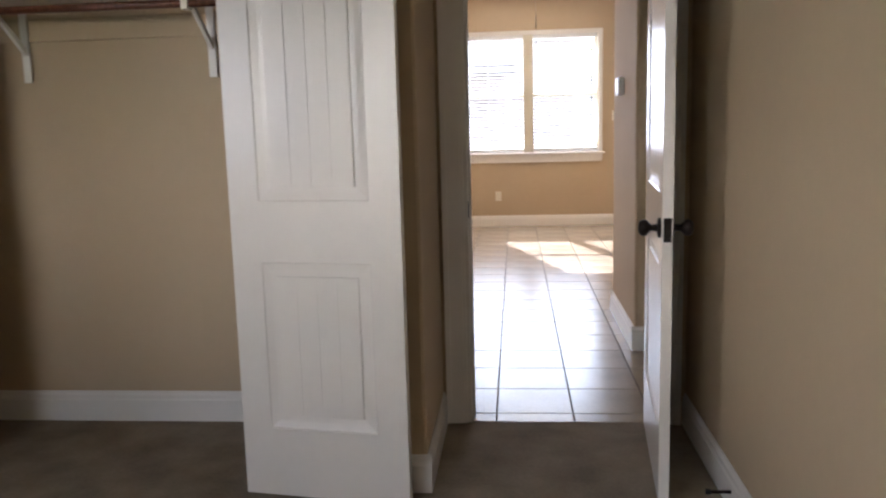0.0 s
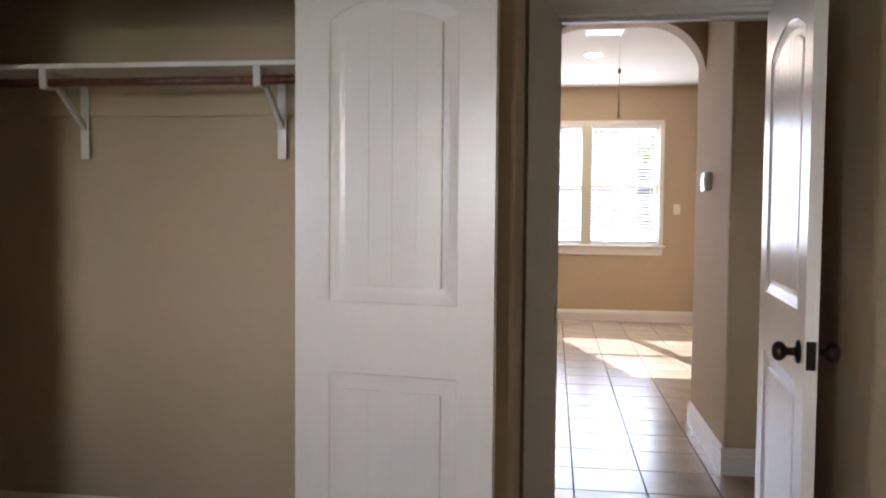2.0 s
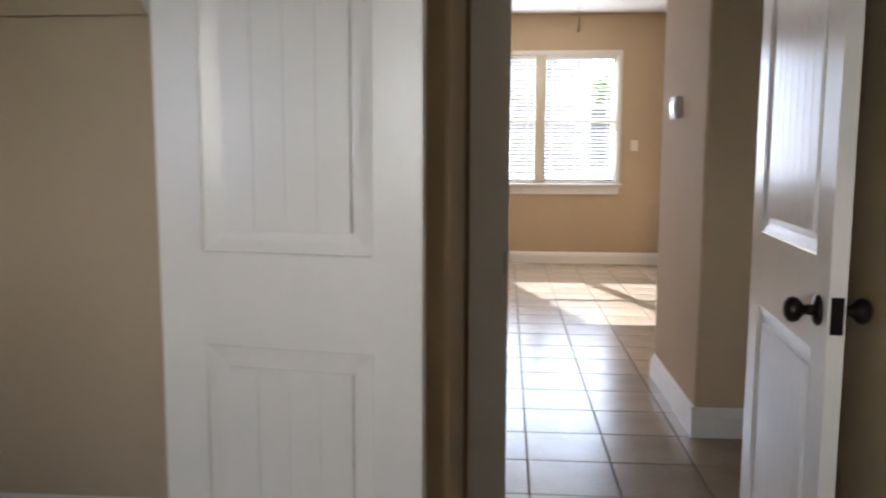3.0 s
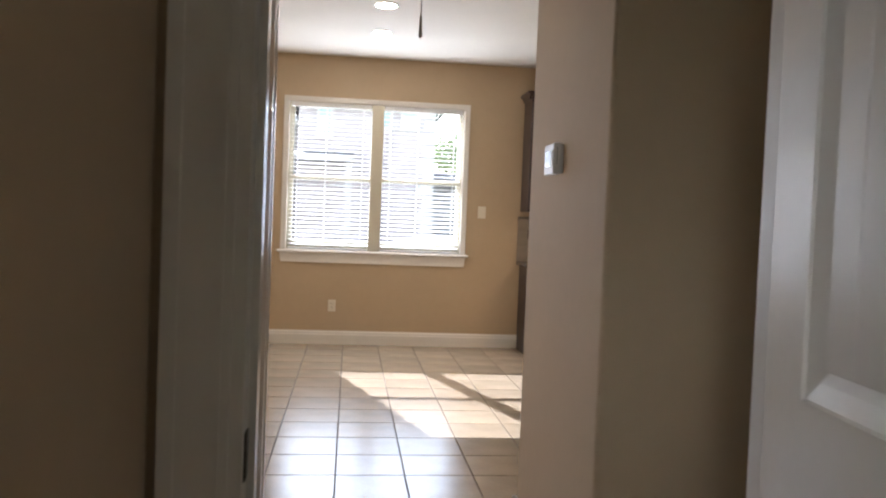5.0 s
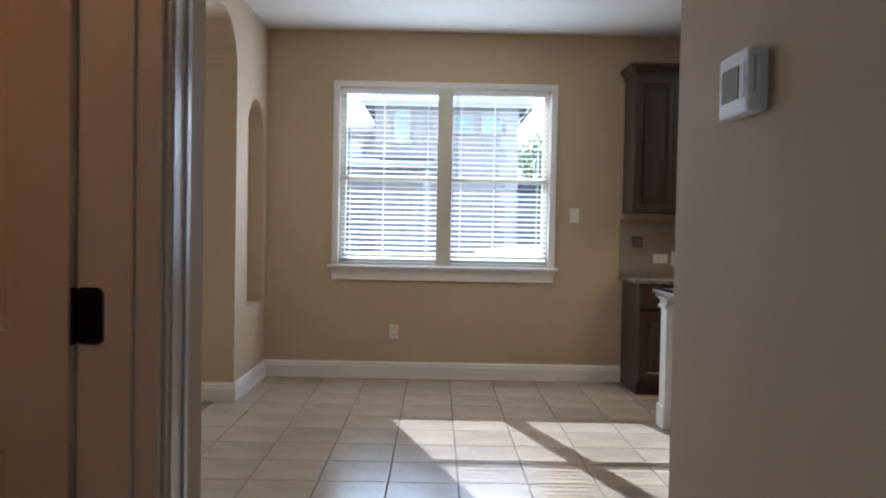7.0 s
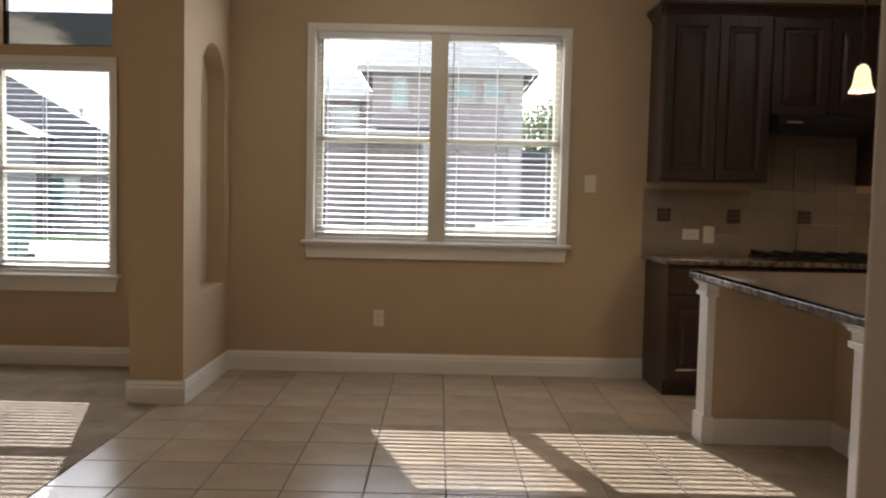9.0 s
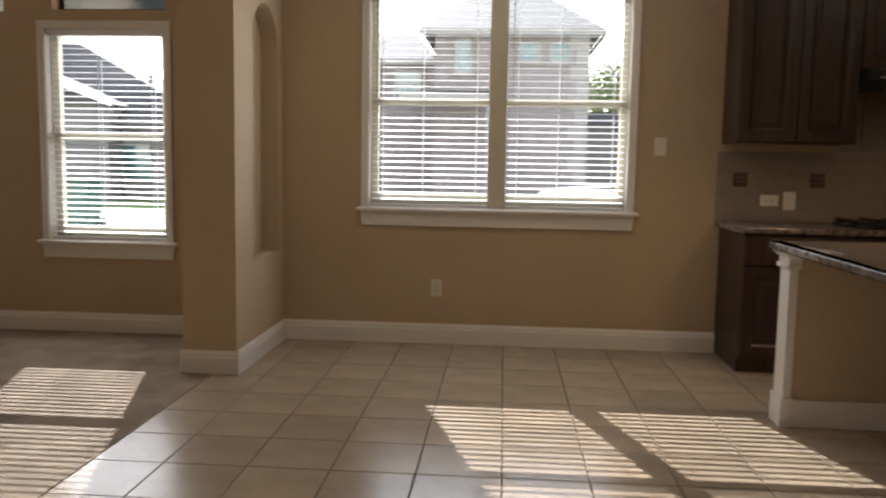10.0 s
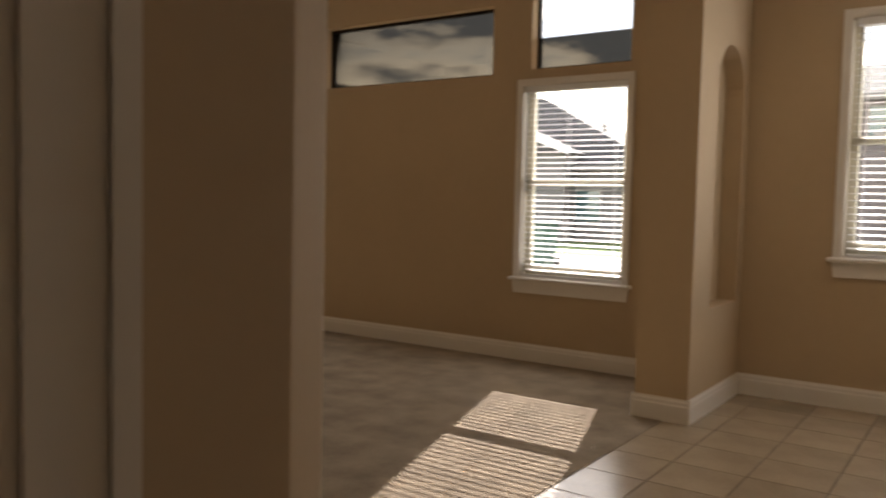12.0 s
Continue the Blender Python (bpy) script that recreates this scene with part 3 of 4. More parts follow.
def window(name, r, label, units, stool=True, meet=True):
    """A sash window in the opening r, with units side by side, stool and apron."""
    x0, z0, x1, z1 = r
    w = thing(name, ((x0 + x1) / 2, WIN_Y + 0.1, z0), label, "window", "", "structure")
    part("jamb_lining", sheet(bmesh.new(), [rect(x0 - 0.002, z0 - 0.002, x1 + 0.002, z1 + 0.002), rect(x0 + 0.012, z0 + 0.004, x1 - 0.012, z1 - 0.012)], "y", WIN_Y - 0.004, WIN_Y + 0.10), WHITE, w)
    if stool:
        bm = bmesh.new()
        for d0, d1, t in ((-0.002, 0.040, 0.010), (0.026, 0.040, 0.016)):
            sheet(bm, [[(x0 - d1, z0), (x0 - d0, z0), (x0 - d0, z1 + d0), (x1 + d0, z1 + d0), (x1 + d0, z0), (x1 + d1, z0), (x1 + d1, z1 + d1), (x0 - d1, z1 + d1)]], "y", WIN_Y - t, WIN_Y)
        part("window_casing", bm, WHITE, w)
        part("window_sill", boxes((x0 - 0.068, WIN_Y - 0.052, z0 - 0.028, x1 + 0.068, WIN_Y + 0.06, z0 - 0.002), bevel=0.008), WHITE, w)
        bm = sheet(bmesh.new(), [[(x0 - 0.045, z0 - 0.028), (x1 + 0.045, z0 - 0.028), (x1 + 0.030, z0 - 0.125), (x0 - 0.030, z0 - 0.125)]], "y", WIN_Y - 0.018, WIN_Y)
        part("apron", bm, WHITE, w)
    span = (x1 - x0 - 0.024) / units
    mid = z0 + (z1 - z0) * 0.492
    for k in range(units):
        a, b = x0 + 0.012 + k * span, x0 + 0.012 + (k + 1) * span
        bars = [rect(a, z0 + 0.004, b, z1 - 0.012)]
        e = 0.05
        if meet:
            bars += [rect(a + e, z0 + 0.088, b - e, mid - 0.022), rect(a + e, mid + 0.022, b - e, z1 - 0.05)]
        else:
            bars += [rect(a + 0.02, z0 + 0.025, b - 0.02, z1 - 0.03)]
        part("window_frame", sheet(bmesh.new(), bars, "y", WIN_Y + 0.085, WIN_Y + 0.135), VINYL, w)
        if meet:
            part("meeting_rail", boxes((a + 0.02, WIN_Y + 0.075, mid - 0.02, b - 0.02, WIN_Y + 0.0845, mid + 0.02), bevel=0.003), VINYL, w)
            pane("pane", a + e, z0 + 0.088, b - e, mid - 0.022, WIN_Y + 0.105, w)
            pane("pane", a + e, mid + 0.022, b - e, z1 - 0.05, WIN_Y + 0.117, w)
    if units == 2:
        xc = (x0 + x1) / 2
        part("mullion", boxes((xc - 0.060, WIN_Y + 0.004, z0 + 0.004, xc + 0.060, WIN_Y + 0.084, z1 - 0.012), bevel=0.003), VINYL, w)
    return w


def blind(x0, x1, z0, z1, label):
    """A two-inch slatted blind with its slats lying open."""
    b = thing("window_blind", ((x0 + x1) / 2, WIN_Y + 0.03, z0), label, "blind", "slatted blinds")
    y = WIN_Y + 0.034
    part("head_rail", boxes((x0, y - 0.027, z1 - 0.045, x1, y + 0.027, z1), bevel=0.003), SLAT, b)
    part("bottom_rail", boxes((x0, y - 0.025, z0, x1, y + 0.025, z0 + 0.018), bevel=0.004), SLAT, b)
    n = round((z1 - z0 - 0.09) / 0.0425)
    first = None
    bm = bmesh.new()
    prof = [(-0.0245, 0.0018), (-0.012, 0.0028), (0.0, 0.0032), (0.012, 0.0028), (0.0245, 0.0018)]
    rows = []
    tilt = -0.11
    for x in (x0 + 0.003, x1 - 0.003):
        rows.append([bm.verts.new((x, y + d, z0 + 0.05 + h - d * tilt)) for d, h in prof] + [bm.verts.new((x, y + d, z0 + 0.05 + h - 0.0018 - d * tilt)) for d, h in reversed(prof)])
    for k in range(10):
        bm.faces.new((rows[0][k], rows[0][(k + 1) % 10], rows[1][(k + 1) % 10], rows[1][k]))
    bm.faces.new(rows[0])
    bm.faces.new(rows[1])
    first = part("slat", bm, SLAT, b)
    step = (z1 - z0 - 0.10) / n
    for k in range(1, n):
        share(first, "slat", b, (0, 0, k * step))
    count = 3 if x1 - x0 > 0.7 else 2
    for k in range(count):
        x = x0 + (x1 - x0) * ((0.09, 0.44, 0.90)[k] if count == 3 else (0.14, 0.86)[k])
        bm = boxes((x - 0.0015, y - 0.0265, z0 + 0.01, x + 0.0015, y - 0.0255, z1 - 0.04), (x - 0.0015, y + 0.0255, z0 + 0.01, x + 0.0015, y + 0.0265, z1 - 0.04))
        part("ladder_cord", bm, SLAT, b)
    part("tilt_wand", tube(bmesh.new(), (x0 + 0.035, y - 0.034, z1 - 0.05), (x0 + 0.035, y - 0.034, z0 + (z1 - z0) * 0.5), 0.0035, sides=8), WAND, b)


window("window_1", DIN, "cream framed double window with white sill and apron", 2)
xm = (DIN[0] + DIN[2]) / 2
blind(DIN[0] + 0.032, xm - 0.064, DIN[1] + 0.006, DIN[3] - 0.014, "open white slatted blind in the dining room window")
blind(xm + 0.064, DIN[2] - 0.032, DIN[1] + 0.006, DIN[3] - 0.014, "open white slatted blind in the dining room window")
window("window_2", LIV, "cream framed single window with white sill and apron", 1)
blind(LIV[0] + 0.018, LIV[2] - 0.018, LIV[1] + 0.006, LIV[3] - 0.014, "open white slatted blind in the living room window")
window("window_3", LIV2, "cream framed single window with white sill and apron", 1)
blind(LIV2[0] + 0.018, LIV2[2] - 0.018, LIV2[1] + 0.006, LIV2[3] - 0.014, "open white slatted blind in the living room window")


def fixed_light(name, r, label, split=None):
    x0, z0, x1, z1 = r
    w = thing(name, ((x0 + x1) / 2, WIN_Y + 0.11, z0), label, "window", "", "structure")
    part("window_frame", sheet(bmesh.new(), [rect(x0, z0, x1, z1), rect(x0 + 0.022, z0 + 0.022, x1 - 0.022, z1 - 0.022)], "y", WIN_Y + 0.09, WIN_Y + 0.13), BRONZE, w)
    if split:
        pane("tinted_pane", x0 + 0.022, z0 + 0.022, x1 - 0.022, split, WIN_Y + 0.105, w, TINT)
        pane("pane", x0 + 0.022, split + 0.001, x1 - 0.022, z1 - 0.022, WIN_Y + 0.105, w)
    else:
        pane("tinted_pane", x0 + 0.022, z0 + 0.022, x1 - 0.022, z1 - 0.022, WIN_Y + 0.105, w, TINT)


fixed_light("window_4", HIGH, "long high window with dark tinted glass", None)
fixed_light("window_5", TRA, "transom window, its lower part dark tinted", 2.53)
fixed_light("window_6", TRA2, "transom window, its lower part dark tinted", 2.53)
# unseen bedroom windows, added as daylight sources for the room
w7 = thing("window_7", (-3.25, -1.75, 0.95), "plain white framed bedroom window, unseen, added to let daylight in", "window", "", "structure")
part("window_frame", sheet(bmesh.new(), [rect(-2.5, 0.95, -1.0, 2.3), rect(-2.45, 1.0, -1.77, 2.25), rect(-1.73, 1.0, -1.05, 2.25)], "x", -3.28, -3.23), VINYL, w7)
for y0, y1 in ((-2.45, -1.77), (-1.73, -1.05)):
    part("pane", boxes((-3.258, y0, 1.0, -3.254, y1, 2.25)), GLASS, w7).visible_shadow = False
w8 = thing("window_8", (-1.0, -2.66, 0.95), "plain white framed bedroom window, unseen, added to let daylight in", "window", "", "structure")
part("window_frame", sheet(bmesh.new(), [rect(-1.75, 0.95, -0.25, 2.3), rect(-1.70, 1.0, -1.02, 2.25), rect(-0.98, 1.0, -0.30, 2.25)], "y", -2.69, -2.64), VINYL, w8)
for x0, x1 in ((-1.70, -1.02), (-0.98, -0.30)):
    part("pane", boxes((x0, -2.667, 1.0, x1, -2.663, 2.25)), GLASS, w8).visible_shadow = False

# ---- fixtures on walls and ceilings ----


def wall_plate(name, x, z, y, wide, high, label, kind):
    p = thing(name, (x, y, z), label, name.split("_")[-1] if kind != "switch" else "light switch")
    part("cover_plate", boxes((x - wide / 2, y - 0.006, z - high / 2, x + wide / 2, y, z + high / 2), bevel=0.002), PLATE, p)
    if kind == "outlet":
        up = high > wide
        for d in (-0.021, 0.021):
            cx, cz = (x, z + d) if up else (x + d, z)
            bm = boxes((cx - 0.015, y - 0.0085, cz - 0.014, cx + 0.015, y - 0.0055, cz + 0.014), bevel=0.001)
            part("socket", bm, PLATE, p)
            bm = boxes(*((cx + e - 0.0015, y - 0.0095, cz - 0.005, cx + e + 0.0015, y - 0.0080, cz + 0.005) for e in (-0.006, 0.006)))
            part("slot", bm, BLACK, p)
    else:
        part("rocker", boxes((x - 0.016, y - 0.010, z - 0.033, x + 0.016, y - 0.0055, z + 0.033), bevel=0.002), PLATE, p)


wall_plate("wall_outlet", 1.193, 0.392, WIN_Y, 0.075, 0.118, "ivory duplex outlet low on the dining wall", "outlet")
wall_plate("wall_outlet", -3.72, 0.38, WIN_Y, 0.075, 0.118, "ivory duplex outlet low on the living room wall", "outlet")
wall_plate("light_switch", 2.684, 1.39, WIN_Y, 0.08, 0.122, "ivory rocker switch beside the dining window", "switch")

therm = thing("thermostat", (2.088, 5.60, 1.478), "white wall thermostat with a grey display", "thermostat")
part("back_plate", boxes((2.078, 5.543, 1.476, 2.088, 5.677, 1.580), bevel=0.002), PLASTIC, therm)
part("housing", boxes((2.052, 5.540, 1.472, 2.0778, 5.680, 1.584), bevel=0.006), PLASTIC, therm)
part("display", boxes((2.0505, 5.580, 1.500, 2.0525, 5.660, 1.558)), SCREEN, therm)
part("button_strip", boxes((2.0500, 5.554, 1.500, 2.0525, 5.568, 1.558), bevel=0.0008), PLASTIC, therm)
part("vent_slot", boxes((2.063, 5.5393, 1.508, 2.066, 5.5406, 1.568)), SCREEN, therm)

keypad = thing("wall_keypad", (1.045, 4.48, 1.31), "white rimmed grey wall keypad in the hall", "keypad")
part("rim", sheet(bmesh.new(), [rect(4.36, 1.296, 4.518, 1.414), rect(4.366, 1.302, 4.512, 1.408)], "x", 1.045, 1.064), PLASTIC, keypad)
part("cover", boxes((1.045, 4.3665, 1.3025, 1.060, 4.5115, 1.4075), bevel=0.002), SCREEN, keypad)

# the kitchen pair at x 4.2 is unseen, added beside the dining pair
for x, y in ((1.565, 9.80), (1.56, 8.88), (4.2, 9.0), (4.2, 7.2)):
    can = thing("recessed_light", (x, y, CEIL_D), "lit round recessed ceiling light", "ceiling light", "recessed lights")
    bm = lathe(bmesh.new(), [(0.098, 0.0), (0.098, -0.002), (0.082, -0.004), (0.076, -0.002), (0.076, 0.0)], Matrix.Translation((x, y, CEIL_D)))
    part("trim_ring", bm, WHITE, can, smooth=True)
    part("lens", tube(bmesh.new(), (x, y, CEIL_D - 0.003), (x, y, CEIL_D - 0.0005), 0.075, sides=28), CANLAMP, can)
vent = thing("ceiling_vent", (1.60, 7.86, CEIL_D), "white louvred ceiling air vent", "vent")
part("frame", sheet(bmesh.new(), [rect(1.45, 7.74, 1.765, 7.98), rect(1.47, 7.76, 1.745, 7.96)], "z", CEIL_D - 0.008, CEIL_D), WHITE, vent)
for k in range(9):
    part("louvre", boxes((1.47, 7.765 + k * 0.022, CEIL_D - 0.007, 1.745, 7.777 + k * 0.022, CEIL_D - 0.0005)), WHITE, vent)

pull = thing("pull_cord", (1.545, 5.30, CEIL_H), "thin attic hatch pull cord with a small tassel", "pull cord")
part("string", tube(bmesh.new(), (1.545, 5.30, 1.93), (1.545, 5.30, CEIL_H), 0.0013, sides=8), CORD, pull)
part("knot", lathe(bmesh.new(), [(0.0, 2.135), (0.008, 2.125), (0.009, 2.11), (0.0, 2.10)], Matrix.Translation((1.545, 5.30, 0)), sides=12), CORD, pull, smooth=True)
part("tassel", lathe(bmesh.new(), [(0.0, 1.935), (0.003, 1.93), (0.0045, 1.90), (0.007, 1.868), (0.0, 1.862)], Matrix.Translation((1.545, 5.30, 0)), sides=12), CORD, pull, "grey tassel", smooth=True)

# ---- kitchen ----


def cabinet_door(parent, x0, x1, z0, z1, y):
    """A frame-and-panel door on the face at y, looking towards -y."""
    d = part("door", sheet(bmesh.new(), [rect(x0, z0, x1, z1), rect(x0 + 0.06, z0 + 0.06, x1 - 0.06, z1 - 0.06)], "y", y - 0.02, y - 0.001), ESPRESSO, parent)
    bm, rb = bmesh.new(), None
    for (a, ya), (b, yb) in (((0.06, y - 0.02), (0.075, y - 0.010)), ((0.075, y - 0.010), (0.085, y - 0.010)), ((0.085, y - 0.010), (0.11, y - 0.016))):
        ra = rb or [bm.verts.new((u, ya, v)) for u, v in rect(x0 + a, z0 + a, x1 - a, z1 - a)]
        rb = [bm.verts.new((u, yb, v)) for u, v in rect(x0 + b, z0 + b, x1 - b, z1 - b)]
        for k in range(4):
            bm.faces.new((ra[k], ra[(k + 1) % 4], rb[(k + 1) % 4], rb[k]))
    bm.faces.new(rb)
    part("door_panel", bm, ESPRESSO, d)


def base_cabinet(x0, x1, doors, label):
    c = thing("base_cabinet", ((x0 + x1) / 2, 10.62, 0), label, "cabinet", "kitchen base cabinets")
    part("body", boxes((x0, 10.345, 0.10, x1, 10.918, 0.865)), ESPRESSO, c)
    part("toe_kick", boxes((x0 + 0.002, 10.40, 0.0, x1 - 0.002, 10.918, 0.099)), ESPRESSO, c)
    w = (x1 - x0) / doors
    for k in range(doors):
        cabinet_door(c, x0 + k * w + 0.004, x0 + (k + 1) * w - 0.004, 0.115, 0.66, 10.345)
        part("drawer_front", boxes((x0 + k * w + 0.004, 10.325, 0.675, x0 + (k + 1) * w - 0.004, 10.344, 0.85), bevel=0.005), ESPRESSO, c)


def upper_cabinet(x0, x1, z0, z1, doors, label):
    c = thing("wall_cabinet", ((x0 + x1) / 2, 10.75, z0), label, "cabinet", "kitchen wall cabinets")
    part("body", boxes((x0, 10.575, z0, x1, 10.918, z1)), ESPRESSO, c)
    w = (x1 - x0) / doors
    for k in range(doors):
        cabinet_door(c, x0 + k * w + 0.004, x0 + (k + 1) * w - 0.004, z0 + 0.012, z1 - 0.02, 10.575)
    bm = bmesh.new()
    prof = [(0.0, 0.0), (0.008, 0.0), (0.012, 0.02), (0.035, 0.05), (0.045, 0.055), (0.045, 0.075), (0.0, 0.075)]
    sheet(bm, [[(10.575 - d, z1 + h) for d, h in prof]], "x", x0 - 0.03, x1)
    sheet(bm, [[(x0 - d, z1 + h) for d, h in prof]], "y", 10.545, 10.918)
    part("crown_moulding", bm, ESPRESSO, c)


base_cabinet(3.10, 3.79, 2, "dark espresso base cabinet under the granite counter")
base_cabinet(3.792, 4.56, 2, "dark espresso base cabinet under the cooktop")
base_cabinet(4.562, 5.50, 2, "dark espresso base cabinet under the granite counter")
base_cabinet(5.502, 6.44, 2, "dark espresso base cabinet under the granite counter")
upper_cabinet(3.085, 3.80, 1.415, 2.52, 2, "dark espresso wall cabinet with two panelled doors")
upper_cabinet(3.802, 4.57, 1.86, 2.52, 2, "short dark espresso wall cabinet above the hood")
upper_cabinet(4.572, 5.50, 1.415, 2.52, 2, "dark espresso wall cabinet with two panelled doors")
upper_cabinet(5.502, 6.44, 1.415, 2.52, 2, "dark espresso wall cabinet with two panelled doors")
counter = thing("kitchen_counter", (4.7, 10.6, 0.866), "speckled grey granite counter along the wall", "countertop")
part("slab", boxes((3.065, 10.30, 0.866, 6.44, 10.918, 0.902), bevel=0.006), GRANITE, counter)
splash = thing("backsplash", (4.7, 10.91, 0.903), "beige tiled backsplash with small dark accent tiles", "backsplash")
part("grout_bed", boxes((3.066, 10.9095, 0.903, 6.42, 10.9185, 1.36)), SPLASH, splash)
first = part("splash_tile", boxes((3.066, 10.908, 0.905, 3.214, 10.9185, 1.055), bevel=0.0015), SPLASH, splash)
for i in range(22):
    for j in range(3 if not 5 <= i <= 9 else 6):
        if i or j:
            share(first, "splash_tile", splash, (i * 0.1525, 0, j * 0.1545))
for x in (3.215, 3.714, 4.22, 4.73):
    bm = boxes(*((x - 0.047 + a * 0.032, 10.903, 1.135 + b * 0.032, x - 0.018 + a * 0.032, 10.9105, 1.164 + b * 0.032) for a in range(3) for b in range(3)), bevel=0.001)
    part("accent_tile", bm, ACCENT, splash, "dark mosaic accent tile")
wall_plate("wall_outlet", 3.41, 1.045, 10.907, 0.118, 0.075, "ivory outlet set sideways in the backsplash", "outlet")
wall_plate("light_switch", 3.54, 1.045, 10.907, 0.08, 0.122, "ivory rocker switch in the backsplash", "switch")
wall_plate("wall_outlet", 4.78, 1.045, 10.907, 0.118, 0.075, "ivory outlet set sideways in the backsplash", "outlet")

cook = thing("cooktop", (4.17, 10.62, 0.903), "black gas cooktop set in the granite counter", "cooktop")
part("tray", boxes((3.805, 10.36, 0.903, 4.545, 10.86, 0.915), bevel=0.005), BLACK, cook)
for x in (3.98, 4.37):
    for y in (10.49, 10.73):
        part("burner", lathe(bmesh.new(), [(0.0, 0.935), (0.035, 0.933), (0.045, 0.925), (0.05, 0.915)], Matrix.Translation((x, y, 0)), sides=18), BLACK, cook, smooth=True)
    bm = bmesh.new()
    for d in (-0.15, 0.0, 0.15):
        box(bm, x + d - 0.006, 10.38, 0.936, x + d + 0.006, 10.84, 0.950)
    for y in (10.385, 10.61, 10.835):
        box(bm, x - 0.156, y - 0.006, 0.915, x + 0.156, y + 0.006, 0.936)
    part("grate", bm, BLACK, cook)
hood = thing("range_hood", (4.19, 10.7, 1.76), "black under-cabinet range hood", "range hood")
bm = sheet(bmesh.new(), [[(10.42, 1.79), (10.46, 1.858), (10.907, 1.858), (10.907, 1.76), (10.44, 1.76)]], "x", 3.805, 4.567)
part("canopy", bm, BLACK, hood)
part("control_strip", boxes((3.86, 10.422, 1.80, 3.96, 10.432, 1.812)), STEEL, hood)
screenp = thing("steel_panel", (4.30, 10.86, 0.90), "thin steel rimmed splash panel behind the cooktop", "splash panel")
part("rim", sheet(bmesh.new(), [rect(4.16, 0.917, 4.46, 1.135), rect(4.166, 0.917 + 0.006, 4.454, 1.129)], "y", 10.872, 10.878), STEEL, screenp)
part("sheet", boxes((4.166, 10.873, 0.923, 4.454, 10.877, 1.129)), SPLASH, screenp)

# peninsula: two end piers, a knee wall and a granite bar top
isl = thing("bar_peninsula", (3.6, 8.5, 0), "tan plastered breakfast bar with white trimmed piers", "kitchen bar")
part("knee_wall", boxes((3.70, 7.72, 0, 3.83, 9.44, 0.862)), PAINT, isl)
for y0 in (7.72, 9.325):
    y1 = y0 + 0.115
    part("end_wall", boxes((3.035, y0, 0, 3.70, y1, 0.862)), PAINT, isl)
    p = part("pilaster", boxes((3.018, y0 - 0.008, 0, 3.0345, y1 + 0.008, 0.80), (3.0345, y0 - 0.008, 0, 3.060, y0 - 0.0005, 0.80), (3.0345, y1 + 0.0005, 0, 3.060, y1 + 0.008, 0.80), bevel=0.002), WHITE, isl, "white pilaster trim")
    bm = bmesh.new()
    for z, h, o in ((0.775, 0.022, 0.016), (0.797, 0.035, 0.008), (0.832, 0.014, 0.020), (0.846, 0.016, 0.032)):
        box(bm, 3.018 - o, y0 - 0.008 - o, z, 3.070, y1 + 0.008 + o, z + h, bevel=0.003)
    part("capital", bm, WHITE, p)
    bm = boxes((3.006, y0 - 0.020, 0, 3.070, y1 + 0.020, 0.145), bevel=0.004)
    part("plinth", bm, WHITE, p)
    for ys, f in ((y0, -1), (y1, 1)):
        bm = boxes((3.060, min(ys, ys + 0.016 * f), 0, 3.70, max(ys, ys + 0.016 * f), 0.135), bevel=0.003)
        part("skirting", bm, WHITE, isl)
part("frieze", boxes((3.060, 9.310, 0.825, 3.70, 9.3245, 0.862), bevel=0.003), WHITE, isl)
part("skirting", boxes((3.684, 7.852, 0, 3.70, 9.308, 0.135), bevel=0.003), WHITE, isl)
part("cabinet_back", boxes((3.832, 7.70, 0, 4.35, 9.44, 0.862)), ESPRESSO, isl)
bar = thing("bar_counter", (3.6, 8.4, 0.863), "dark speckled granite bar top with rounded corners", "countertop")
bm = bmesh.new()
sheet(bm, [[(2.955 + 0.05 * (1 - math.sin(t)), 9.48 - 0.05 * (1 - math.cos(t))) for t in (math.pi / 2 * k / 6 for k in range(7))][::-1] + [(2.955, 7.28), (4.40, 7.28), (4.40, 9.48)]], "z", 0.863, 0.902)
part("slab", bm, GRANITE, bar)
part("edge_nosing", boxes((2.948, 7.28, 0.867, 2.9548, 9.425, 0.898), bevel=0.003), GRANITE, bar)

PX, PY, PZ = 3.70, 9.2, 1.83
pend = thing("pendant_lamp", (PX, PY, CEIL_D), "lit cream glass bell pendant lamp over the bar", "pendant lamp")
at_lamp = Matrix.Translation((PX, PY, PZ))
bm = lathe(bmesh.new(), [(0.060, 0.0), (0.056, 0.008), (0.045, 0.034), (0.039, 0.070), (0.035, 0.100), (0.025, 0.124), (0.014, 0.130), (0.014, 0.126), (0.022, 0.120), (0.031, 0.098), (0.035, 0.068), (0.041, 0.032), (0.053, 0.005), (0.060, 0.0)], at_lamp)
part("shade", bm, SHADE, pend, "cream glass bell shade", smooth=True)
part("socket", lathe(bmesh.new(), [(0.0, 0.175), (0.011, 0.170), (0.014, 0.132), (0.0, 0.131)], at_lamp, sides=16), BRONZE, pend, smooth=True)
part("stem", tube(bmesh.new(), (PX, PY, PZ + 0.17), (PX, PY, CEIL_D), 0.005, sides=10), BRONZE, pend)
part("canopy", lathe(bmesh.new(), [(0.0, CEIL_D - 0.03), (0.03, CEIL_D - 0.025), (0.06, CEIL_D - 0.002), (0.06, CEIL_D)], Matrix.Translation((PX, PY, 0)), sides=20), BRONZE, pend, smooth=True)

